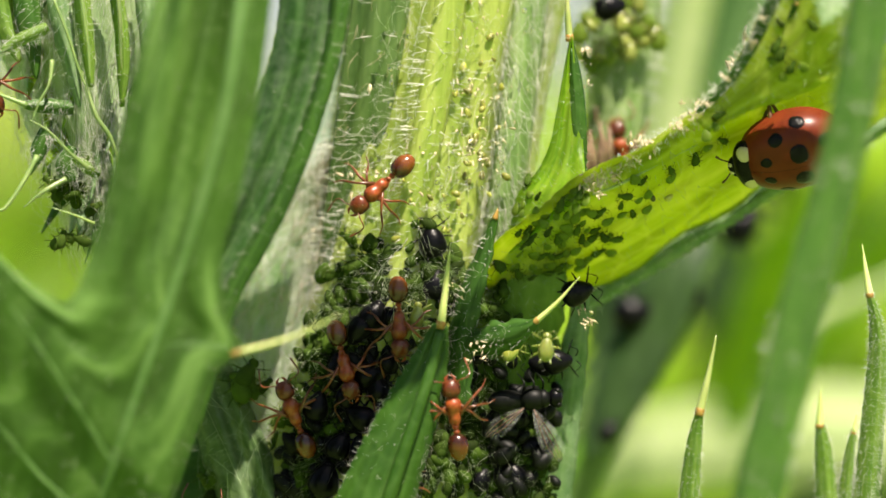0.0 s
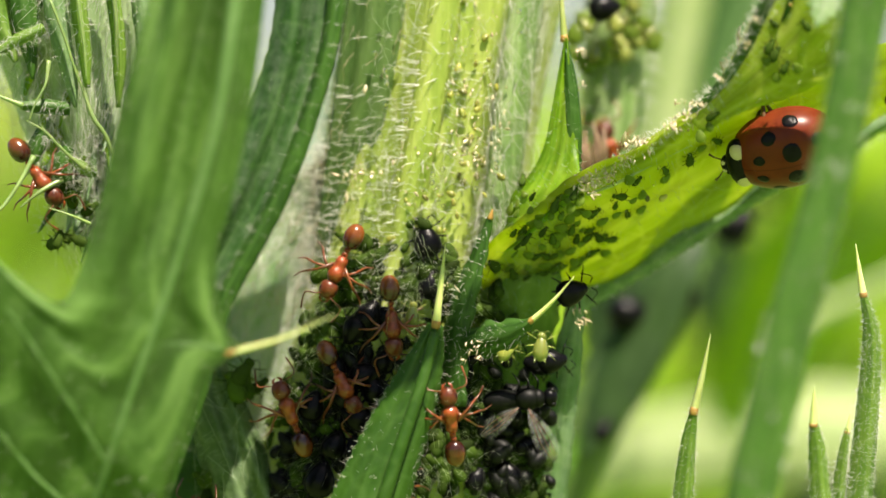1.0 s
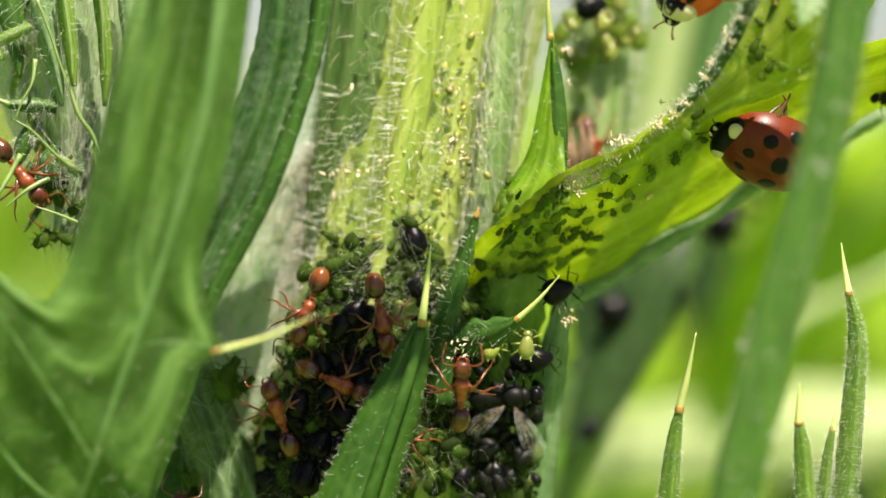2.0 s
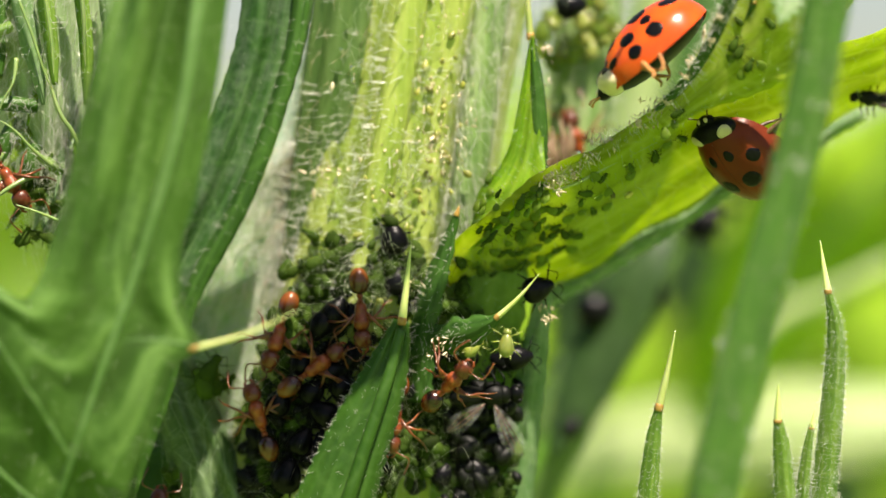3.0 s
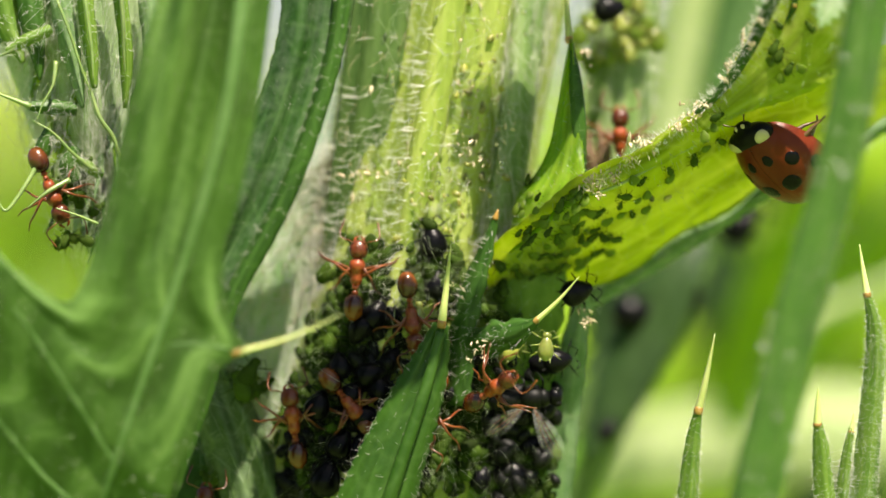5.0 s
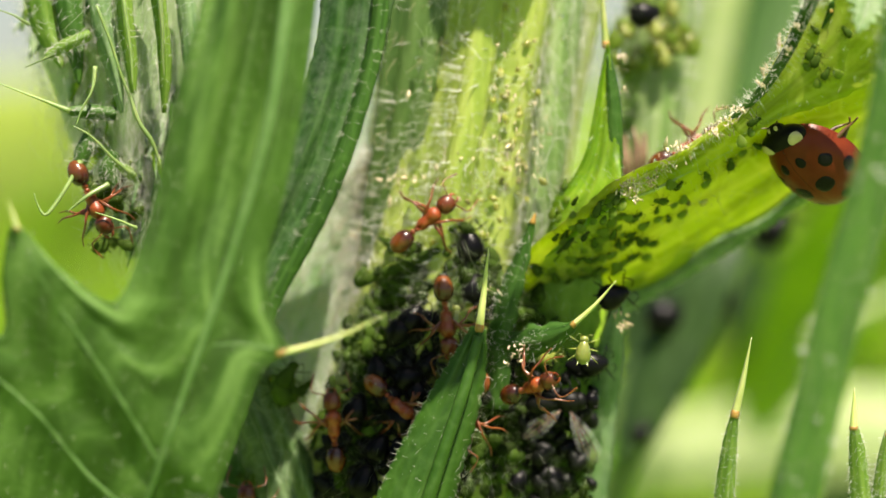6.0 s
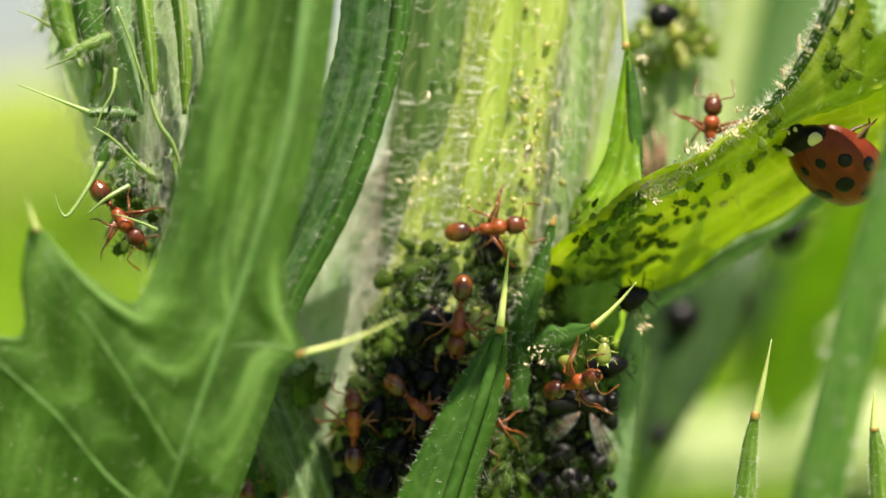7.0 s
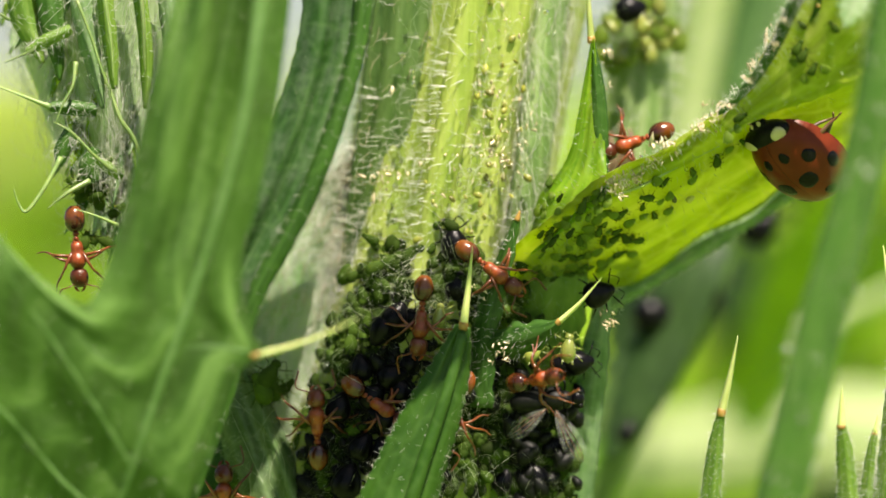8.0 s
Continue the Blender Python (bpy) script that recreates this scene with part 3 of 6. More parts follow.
    band = blade("wing", [(-13.2, 0.5, -4.4, 0.8), (-12.25, 0.3, -7.6, 1.5), (-11.25, 0.0, -10.4, 1.75), (-9.9, -0.2, -14.6, 2.1)], LEAF_RIBBED, th, "pale ribbed lower stem wing", cup=0.25, thick=0.3, seed=48, n=40, across=26, ridge=0.12, fold=[(-1, -0.3), (-0.55, 0.25), (-0.15, -0.15), (0.3, 0.35), (1, -0.5)])
    hairs_on(band, 500, 0.7, 0.008, HAIR_FINE, 9, droop=0.8)
    threads_on(band, 20, 4.0, 0.009, HAIR_FINE, 75, (0.35, 0, -1))
    tube("lower_stalk", [(-5.23, 6.3, -15.44, 7.21)] + [(-5.5, 7, -60, 7.4), (-4, 8, -220, 7.8), (-3, 9, -456, 8.2)], STEM_SIDE, th, 24, 40, "lower stalk", ribs=11, depth=0.1)


LEAF_SKINS = []


def wing_leaf():
    th = thing("thistle_leaf", "sunlit yellow-green thistle leaf seen from below, crowded with aphids", "leaf")
    b = blade("blade", [(1.7, 2.4, -4.52, 1.4), (3.2, 1.4, -2.39, 2.36), (5.29, 0.2, -0.81, 3.48), (7.67, -0.2, 0.33, 4.5), (12.14, -0.6, 2.87, 4.6), (15.73, -0.5, 5.0, 4.6), (19.62, -0.3, 7.0, 4.2), (26.2, -0.3, 9.6, 3.6)], LEAF_WING, th, tilt=(45, 60), cup=0.1, thick=0.2, teeth=0.05, pitch=0.9, wave=0.25, n=60, across=14, seed=5)
    hairs_on(b, 900, 0.6, 0.012, HAIR_FINE, 10)
    l = blade("lobe", [(13.4, -4.7, 6.4, 0.5), (15.3, -5.2, 8.0, 1.1), (17.6, -6.0, 9.9, 2.3), (19.6, -7.0, 12.2, 2.9), (21.2, -8.5, 15.0, 2.8)], LEAF_WING, th, tilt=0, cup=0.15, thick=0.2, teeth=0.04, pitch=0.9, wave=0.2, seed=6)
    hairs_on(l, 260, 0.6, 0.012, HAIR_FINE, 11)
    rim = tube("rim", [(7.69, -3.5, 3.33, 0.18), (10.78, -3.7, 5.42, 0.18), (13.52, -4.5, 7.24, 0.21)], LEAF_WING, th, 30, 8, "pale leaf rim")
    hairs_on(rim, 300, 0.6, 0.012, HAIR, 78)
    rim = tube("rim", [(13.23, -4.5, 7.07, 0.18), (14.75, -5.6, 8.63, 0.26), (15.84, -6.6, 10.41, 0.32), (16.63, -7.5, 12.16, 0.35), (17.4, -8.6, 13.81, 0.34)], LEAF_DEEP, th, 50, 8, "dark thickened leaf rim")
    hairs_on(rim, 420, 0.7, 0.014, HAIR, 12)
    # Half that turns aside: its shade is put in as a darker green.
    dk = blade("fold", [(6.85, -1.2, 1.2, 0.4), (7.05, -1.25, 4, 0.5), (7.05, -1.35, 7, 0.44), (6.8, -1.25, 10.6, 0.1)], LEAF_FRESH, th, "folded half of the lobe, darkened for the way it faces", tilt=-18, cup=0.3, thick=0.18, teeth=0.1, pitch=0.5, seed=49, n=40)
    spine([(6.69, -1, 11.07, 0.21), (6.44, -1.2, 14.94, 0.06)], th)
    tube("rim", [(7.38, -0.9, 3.46, 0.09), (7.46, -1.1, 6, 0.15), (7.25, -1.1, 8.68, 0.15), (6.81, -1, 11.01, 0.09)], LEAF_DEEP, th, 20, 6, "dark leaf edge")
    tp = blade("lobe", [(17.93, -6, 11.09, 0.47), (18.17, -6.5, 12.22, 0.35), (18.18, -7, 13.06, 0.14)], LEAF_DEEP, th, tilt=30, seed=8)
    spine([(18.14, -6.8, 12.55, 0.12), (18.06, -7, 14.21, 0.03)], th)
    w = blade("lobe", [(20.6, -10.4, 15.5, 1.6), (20.0, -10.5, 13.6, 1.3), (19.5, -10.6, 12.3, 0.8), (19.1, -10.6, 11.2, 0.06)], LEAF_FELT, th, "white felted leaf tip", teeth=0.3, pitch=0.45, seed=39, n=44, cup=0.1)
    hairs_on(w, 260, 0.4, 0.012, HAIR, 38)
    low = blade("rim", [(7.51, 3.4, -3.17, 0.43), (10.56, 3.5, -1.28, 0.49), (13.01, 3.6, 0.21, 0.49), (15.46, 3.7, 1.74, 0.46), (17.6, 3.7, 3.09, 0.43), (20.66, 3.7, 4.8, 0.4), (24.95, 3.8, 7.21, 0.37)], LEAF_WOOL, th, "pale felted lower rim", teeth=0.18, pitch=0.55, seed=45, n=90, cup=0.4, thick=0.3)
    hairs_on(low, 900, 0.4, 0.012, HAIR, 36)
    # Added lobe above the view, there only to shade the ants and lower stem.
    blade("lobe", [(15.11, -15.5, 28.26, 1), (12.82, -16.6, 30.01, 1.38), (10.3, -17.4, 30.27, 1.42), (7.52, -18.4, 29.99, 1.63), (5, -19, 29.76, 3.67), (3.01, -19, 27.31, 4.83), (1.38, -19, 25.82, 4.07), (0, -19, 25.14, 3.12), (-1.19, -19, 24.73, 0.81)], LEAF_GREY, th, "added unseen leaf lobe that shades the lower stem", cup=0.05, thick=0.25, teeth=0.1, seed=46, n=60)
    bs = web("lobe", [((6.7, -1.1, 11.2), (6.85, -1.1, 11.2)), ((6.3, -1.05, 9.0), (7.15, -1.15, 9.0)), ((5.95, -0.95, 7.0), (7.35, -1.2, 7.0)), ((5.6, -0.9, 5.4), (7.4, -1.5, 5.4)), ((4.95, -0.6, 4.1), (7.45, -2.5, 4.1)), ((3.95, -0.5, 2.9), (7.4, -3.65, 2.9)), ((3.7, -0.5, 1.7), (6.2, -3.1, 1.9)), ((3.4, -0.4, 0.6), (5.0, -2.5, 0.9)), ((3.0, -0.3, -0.5), (4.0, -2.0, 0.1))], LEAF_LIME, th, [(-1, -0.25), (-0.5, 0.15), (0, -0.2), (0.5, 0.15), (1, 0)], 70, 18)
    bs["label"] = "upright pointed leaf lobe running onto the stem"
    hairs_on(bs, 420, 0.5, 0.012, HAIR_FINE, 113)
    LEAF_SKINS.extend((b, l, bs))
    tube("vein", [(7.8, -3.1, 2.84, 0.06), (9.34, -2.9, 3.43, 0.09), (11.12, -2.9, 4.41, 0.09), (13.35, -2.6, 5.48, 0.03)], LEAF_PALE, th, 30, 8, "pale raised vein")


def front_bract():
    th = thing("thistle_bract", "upright dark green spiny bract with bristly rim before the stem", "leaf")
    b = blade("blade", [(-0.09, -4, -3.94, 0.41), (-0.59, -4.2, -5.84, 1), (-1.47, -4.4, -8.19, 1.47), (-2.64, -4.6, -11.11, 1.82), (-4.07, -4.8, -15.2, 2.28)], LEAF_BRACT, th, cup=0.3, thick=0.25, teeth=0.05, pitch=0.7, seed=10, n=60, across=22, tilt=-10, ridge=0.07)
    hairs_on(b, 200, 0.45, 0.008, HAIR, 15, wild=0.6, droop=0.5)
    hairs_on(b, 300, 0.45, 0.009, HAIR, 115, wild=0.5, droop=0.2, edge=0.86, lean=(-0.7, -0.2, 0.3), label="glassy rim bristles")
    r = tube("rib", [(-0.15, -4.4, -4.37, 0.26), (-0.85, -4.7, -7, 0.32), (-2.02, -5, -10.5, 0.35), (-3.33, -5.2, -14.58, 0.41)], LEAF_BRACT, th, 24, 10, "raised midrib")
    spine([(-0.12, -4.1, -4.03, 0.24), (0.38, -4.4, 0.26, 0.06)], th)
    th2 = thing("thistle_bract", "narrow dark green bract with a brown tip against the stem", "leaf")
    b = blade("blade", [(2.74, -1.6, 1.7, 0.18), (2.11, -1.5, -0.27, 0.48), (1.31, -1.4, -2.65, 0.71), (0.83, -1.2, -5.34, 0.78), (0.72, -1, -8.33, 0.72)], LEAF_DEEP, th2, cup=0.3, thick=0.2, teeth=0.1, seed=11, tilt=25)
    hairs_on(b, 260, 0.6, 0.012, HAIR, 16)
    tube("spine", [(2.74, -1.6, 1.58, 0.18), (2.89, -1.7, 2.11, 0.03)], SPINE_TIP, th2, 6, 8, "brown spine tip")
    th3 = thing("thistle_bract", "small light green bract with a yellow spine", "leaf")
    b = blade("blade", [(1.07, -1.2, -5.04, 0.66), (2.85, -2.4, -4.71, 0.89), (4.31, -3, -4.17, 0.53), (4.9, -3.2, -3.75, 0.21)], LEAF_DEEP, th3, cup=0.3, thick=0.2, teeth=0.14, seed=12)
    hairs_on(b, 110, 0.55, 0.007, HAIR, 17, droop=0.6)
    spine([(4.84, -3.2, -3.81, 0.16), (7.13, -3.6, -1.44, 0.03)], th3)


def left_leaf():
    th = thing("thistle_leaf", "broad soft green thistle leaf with pale midrib and spined lobes", "leaf")
    b = web("blade", [
        ((-13.7, -13.6, 14.6), (-8.25, -13.3, 14.6)), ((-15.5, -13.7, 8.1), (-9.05, -13.4, 8.1)), ((-16.6, -13.6, 3.0), (-10.05, -13.2, 3.0)),
        ((-17.3, -13.5, 0.4), (-10.95, -13.0, -0.4)), ((-17.7, -13.4, -0.8), (-10.75, -12.8, -3.2)), ((-18.1, -13.3, -1.8), (-9.95, -12.5, -5.1)),
        ((-18.4, -13.3, -2.3), (-11.2, -12.5, -6.1)), ((-18.8, -13.3, -2.6), (-12.0, -12.3, -8.0)), ((-19.7, -13.3, -2.2), (-12.7, -12.2, -9.9)), ((-21.6, -13.4, -0.7), (-13.2, -12.1, -11.2)),
        ((-23.6, -13.6, 1.3), (-13.5, -12.0, -12.0)), ((-24.3, -13.2, -1.2), (-13.8, -11.8, -12.9)), ((-24.4, -12.4, -4.2), (-14.1, -11.2, -13.8)), ((-27.0, -12.2, -4.4), (-14.5, -10.8, -14.8)),
        ((-28.2, -11.0, -8.2), (-15.3, -10.2, -15.8)), ((-29.0, -9.6, -13.0), (-16.3, -9.6, -17.0))], LEAF_BAND, th,
        [(-1, -0.6), (-0.75, -0.1), (-0.43, 0.75), (0.0, -0.9), (0.6, 0.6), (1, 0.2)])
    hairs_on(b, 1100, 0.5, 0.012, HAIR_FINE, 18)
    hairs_on(b, 420, 0.4, 0.011, HAIR, 118, wild=0.4, edge=0.8, label="pale rim hairs")
    for pts, w, lb in (
            ([(-9.75, 14.56), (-10.8, 6.72), (-12.9, -0.6), (-15.0, -6.6), (-17.6, -14.0)], (0.40, 0.16), "whitish raised midrib"),
            ([(-16.4, -10.9), (-19.2, -6.2), (-21.6, -2.6), (-23.2, 0.4)], (0.12, 0.05), "pale lobe vein"),
            ([(-17.5, -13.7), (-20.0, -11.6), (-22.6, -8.4), (-26.3, -5.0)], (0.15, 0.06), "pale lobe vein"),
            ([(-14.4, -4.9), (-12.6, -4.7), (-10.6, -5.0)], (0.06, 0.10), "pale lobe vein")):
        skin = spline([(x, z) for x, z in pts], 9)
        tube("vein", [(x, face_of(b, x, z) + 0.06, z, w[0] + (w[1] - w[0]) * i / 8) for i, (x, z) in enumerate(skin)], MIDRIB, th, 36, 10, lb)
    spine([(-10.4, -12.5, -5.2, 0.17), (-5.03, -11.8, -3.25, 0.03)], th)
    spine([(-23.47, -13.8, 1.05, 0.17), (-23.9, -14.0, 2.55, 0.03)], th)
    g = thing("thistle_leaf", "dark green downy leaf blade standing behind the broad leaf", "leaf")
    b = blade("blade", [(-5.9, -6, 16.2, 0.2), (-6.0, -6, 15.5, 1.3), (-6.17, -6, 14.58, 1.92), (-6.95, -6.2, 9.91, 1.8), (-9.28, -6.6, 3.22, 1.8), (-12.1, -7, -2.58, 1.62), (-13.5, -7, -7.21, 1.5), (-16.1, -6.8, -13.88, 1.7)], LEAF_GREY, g, cup=0.2, thick=0.3, teeth=0.03, pitch=1.2, n=80, across=20, seed=17, tilt=-12, fold=[(-1, -0.35), (-0.5, 0.4), (0, -0.35), (0.5, 0.35), (1, -0.4)])
    f = blade("fold", [(-5.16, -6.8, 14.52, 0.46), (-5.82, -7, 9.87, 0.49), (-8, -7.4, 3.21, 0.52), (-10.96, -7.8, -2.57, 0.49), (-12.35, -7.6, -7.19, 0.49), (-14.8, -7.4, -13.84, 0.58)], LEAF_DEEP, g, "fresh green folded edge", cup=0.5, thick=0.25, teeth=0.05, n=50, seed=43, tilt=15)
    hairs_on(f, 600, 0.4, 0.008, HAIR, 44)
    hairs_on(b, 500, 0.22, 0.006, HAIR, 19)
    return th


def right_stems():
    th = thing("thistle_stalk", "smooth green stalk near the camera, out of focus", "stem")
    st = tube("stalk", [(21.24, -18, 14.5, 1.04), (19.42, -18.4, 5.2, 0.98), (17.15, -18.8, -3.23, 1.03), (14.86, -19.2, -12.99, 1.14)], STEM_NEAR, th, 40, 45, ribs=9, depth=0.3)
    hairs_on(st, 1100, 0.7, 0.014, HAIR_FINE, 20, wild=0.6)
    hairs_on(st, 60, 0.5, 0.09, HAIR, 120, wild=0.8, label="pale flecks of felt")
    tube("lower_stalk", [(14.86, -19.2, -12.94, 1.14)] + [(13, -20, -40, 1.2), (8, -22, -200, 1.5), (6, -22, -456, 1.8)], STEM_NEAR, th, 24, 24, "lower stalk", ribs=9, depth=0.2)
    specs = [
        ([(13.41, -4, -8.26, 0.18), (13.08, -4, -10.26, 0.41), (12.7, -4, -14.08, 0.59)], [(13.35, -4, -8.56, 0.24), (14.22, -4.2, -4.43, 0.04)]),
        ([(19.54, -5, -9.1, 0.23), (19.74, -5, -10.79, 0.47), (19.98, -5, -14.01, 0.61)], [(19.51, -5, -9.21, 0.23), (19.52, -5.2, -7.04, 0.04)]),
        ([(22.28, -3, -2.19, 0.15), (22.75, -3, -4.4, 0.44), (22.64, -3, -7.65, 0.59), (22.04, -3, -14.15, 0.74)], [(22.34, -3, -2.48, 0.21), (21.93, -3, 0.27, 0.04)]),
        ([(21.36, -4.4, -9.36, 0.15), (21.07, -4.4, -11.12, 0.29), (20.77, -4.4, -14.05, 0.41)], [(21.33, -4.4, -9.59, 0.15), (21.51, -4.4, -8.48, 0.03)]),
    ]
    for i, (pts, sp) in enumerate(specs):
        lf = thing("spiny_leaflet", "slim upright green leaflet tipped with a pale spine", "leaf", "upright leaflets")
        b = blade("blade", pts, LEAF_SLIM, lf, cup=0.5, thick=0.25, teeth=0.03, pitch=0.9, seed=20 + i, n=110, across=14)
        hairs_on(b, 2600 if i == 2 else 500, 0.24, 0.007, HAIR, 21 + i, wild=0.6)
        hairs_on(b, 500 if i == 2 else 160, 0.32, 0.010, HAIR, 121 + i, wild=0.4, edge=0.75, label="fine rim hairs")
        spine(sp, lf)
        x, y, z, w = pts[-1]
        tube("stalk", [(x, y, z + 0.6, w * 0.6), (x - 1.5, y + 1, z - 30, 0.5), (x - 3, y + 3, z - 180, 0.6), (x - 4, y + 4, -456, 0.8)], STEM_SIDE, lf, 20, 10)


def back_plants():
    th = thing("thistle_stalk", "shaded grey-green stalk behind, set with black aphids", "stem")
    st = tube("stalk", [(19.5, 26, 6.5, 1.2), (16.0, 24, 1.4, 1.2), (13.7, 22, -2.6, 1.5), (11.05, 22, -6.9, 1.75), (8.05, 22, -11.9, 1.85), (6.2, 22, -16, 1.9)], STEM_SHADE_DULL, th, 40, 30, ribs=9, depth=0.15)
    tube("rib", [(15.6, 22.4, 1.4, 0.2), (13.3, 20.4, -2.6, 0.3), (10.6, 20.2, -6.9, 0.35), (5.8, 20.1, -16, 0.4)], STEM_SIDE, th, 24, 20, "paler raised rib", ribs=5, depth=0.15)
    tube("lower_stalk", [(6.24, 22, -15.9, 1.9)] + [(3, 24, -50, 1.9), (1, 26, -200, 2), (0, 28, -456, 2.4)], STEM_SHADE_TONE, th, 24, 24, "lower stalk", ribs=9, depth=0.15)
    # Two dark blades over and beside the stalk, put in as its shade.
    blade("wing", [(15.2, 20, 1.9, 0.9), (13.5, 19, -1.4, 1.6), (11.2, 19, -6.0, 1.8), (9.5, 19, -9.8, 1.2), (8.4, 19, -12.2, 0.2)], LEAF_SHADE_TONE, th, "dark blade added for the shade on the stalk", teeth=0.12, seed=31, tilt=20)
    blade("wing", [(10.2, 30, 1.4, 1.2), (11.0, 30, -2.2, 2.5), (11.2, 30, -5.2, 2.6), (9.6, 30, -8.6, 1.0)], LEAF_SHADE_TONE, th, "dark blade added for the shade on the stalk", teeth=0.2, seed=32)
    th = thing("thistle_stalk", "pale green stalk behind the junction, crowded with aphids", "stem")
    st = tube("stalk", [(10.24, 9.5, 16.69, 1.89), (9.91, 9, 11.32, 1.82), (9.41, 8.5, 5.97, 1.56), (8.61, 8, 0.66, 1.25)], STEM_WOOL, th, 30, 30, ribs=9, depth=0.15)
    hairs_on(st, 700, 1.4, 0.018, HAIR, 32)
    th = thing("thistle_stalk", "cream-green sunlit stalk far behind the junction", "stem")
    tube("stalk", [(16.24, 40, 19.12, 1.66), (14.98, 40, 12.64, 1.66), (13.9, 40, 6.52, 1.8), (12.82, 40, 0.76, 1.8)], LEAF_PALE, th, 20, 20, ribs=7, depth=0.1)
    tube("rib", [(15.39, 38, 18.96, 0.29), (14.14, 38, 12.53, 0.29), (13.07, 38, 6.46, 0.29), (12.07, 38, 0.75, 0.29)], STEM_WOOL, th, 20, 8, "greener raised rib")
    # Stalk-shaped strip standing in for a dark gap, shade in its colour.
    th = thing("thistle_stalk", "dark strip added for the dark gap behind the cream stalk", "stem")
    tube("stalk", [(16.29, 52, 20.07, 0.76), (14.97, 52, 14.4, 0.76), (13.83, 52, 9.11, 0.83), (12.7, 52, 0.79, 0.83)], STEM_SHADE_TONE, th, 20, 14, ribs=5, depth=0.15)
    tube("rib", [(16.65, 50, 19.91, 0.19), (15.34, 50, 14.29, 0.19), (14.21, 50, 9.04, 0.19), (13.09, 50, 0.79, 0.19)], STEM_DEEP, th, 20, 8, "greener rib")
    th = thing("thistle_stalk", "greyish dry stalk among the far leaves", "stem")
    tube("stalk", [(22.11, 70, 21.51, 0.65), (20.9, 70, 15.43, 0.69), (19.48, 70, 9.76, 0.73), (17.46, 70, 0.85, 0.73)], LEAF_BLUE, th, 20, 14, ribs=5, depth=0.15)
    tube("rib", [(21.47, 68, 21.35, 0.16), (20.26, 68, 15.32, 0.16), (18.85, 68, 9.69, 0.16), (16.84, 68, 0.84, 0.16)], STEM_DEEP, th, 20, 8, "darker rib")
    th = thing("broad_leaf", "dim green leaf hanging behind the junction, out of focus", "leaf")
    blade("blade", [(24.8, 60, 22.66, 2.34), (21.13, 58, 15.52, 4.64), (18.66, 56, 8.49, 4.61), (15.91, 55, 0.8, 1.91)], LEAF_DEEP, th, tilt=15, seed=37, thick=0.5)
    tube("midrib", [(24.71, 59, 22.57, 0.19), (21.05, 57, 15.46, 0.23), (18.59, 55, 8.45, 0.23), (15.85, 54, 0.8, 0.15)], MIDRIB, th, 14, 8)
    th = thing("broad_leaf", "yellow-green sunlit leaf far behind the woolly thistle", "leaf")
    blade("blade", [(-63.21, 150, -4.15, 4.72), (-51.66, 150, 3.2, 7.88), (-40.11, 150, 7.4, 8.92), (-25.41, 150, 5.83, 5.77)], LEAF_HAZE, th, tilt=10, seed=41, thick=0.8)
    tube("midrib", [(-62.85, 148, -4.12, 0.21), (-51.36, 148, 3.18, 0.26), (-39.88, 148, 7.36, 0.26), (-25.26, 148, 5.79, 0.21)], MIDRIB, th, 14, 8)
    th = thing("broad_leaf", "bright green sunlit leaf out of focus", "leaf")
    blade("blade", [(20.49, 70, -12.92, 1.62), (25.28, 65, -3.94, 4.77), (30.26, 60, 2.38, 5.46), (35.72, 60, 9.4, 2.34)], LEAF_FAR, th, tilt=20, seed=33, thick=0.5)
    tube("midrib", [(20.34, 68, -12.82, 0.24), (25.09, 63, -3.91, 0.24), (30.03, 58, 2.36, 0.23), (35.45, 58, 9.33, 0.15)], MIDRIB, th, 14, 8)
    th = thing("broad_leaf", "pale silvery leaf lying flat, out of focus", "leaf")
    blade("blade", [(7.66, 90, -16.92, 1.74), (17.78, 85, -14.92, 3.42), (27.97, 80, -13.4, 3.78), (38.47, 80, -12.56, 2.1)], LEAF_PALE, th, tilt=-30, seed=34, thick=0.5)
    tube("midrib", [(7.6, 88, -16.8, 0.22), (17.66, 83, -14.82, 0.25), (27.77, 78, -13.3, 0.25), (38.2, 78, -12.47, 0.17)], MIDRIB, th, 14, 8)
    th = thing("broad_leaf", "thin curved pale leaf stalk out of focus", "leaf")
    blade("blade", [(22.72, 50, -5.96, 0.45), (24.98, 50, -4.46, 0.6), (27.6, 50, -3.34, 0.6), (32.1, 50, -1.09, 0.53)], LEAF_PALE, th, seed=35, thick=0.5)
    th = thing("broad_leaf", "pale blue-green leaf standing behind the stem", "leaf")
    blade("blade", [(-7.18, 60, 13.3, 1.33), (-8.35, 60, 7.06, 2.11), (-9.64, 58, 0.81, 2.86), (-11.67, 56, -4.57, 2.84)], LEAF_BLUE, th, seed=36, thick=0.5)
    tube("midrib", [(-7.12, 58, 13.2, 0.15), (-8.28, 58, 7, 0.19), (-9.56, 56, 0.81, 0.19), (-11.58, 54, -4.53, 0.15)], MIDRIB, th, 14, 8)


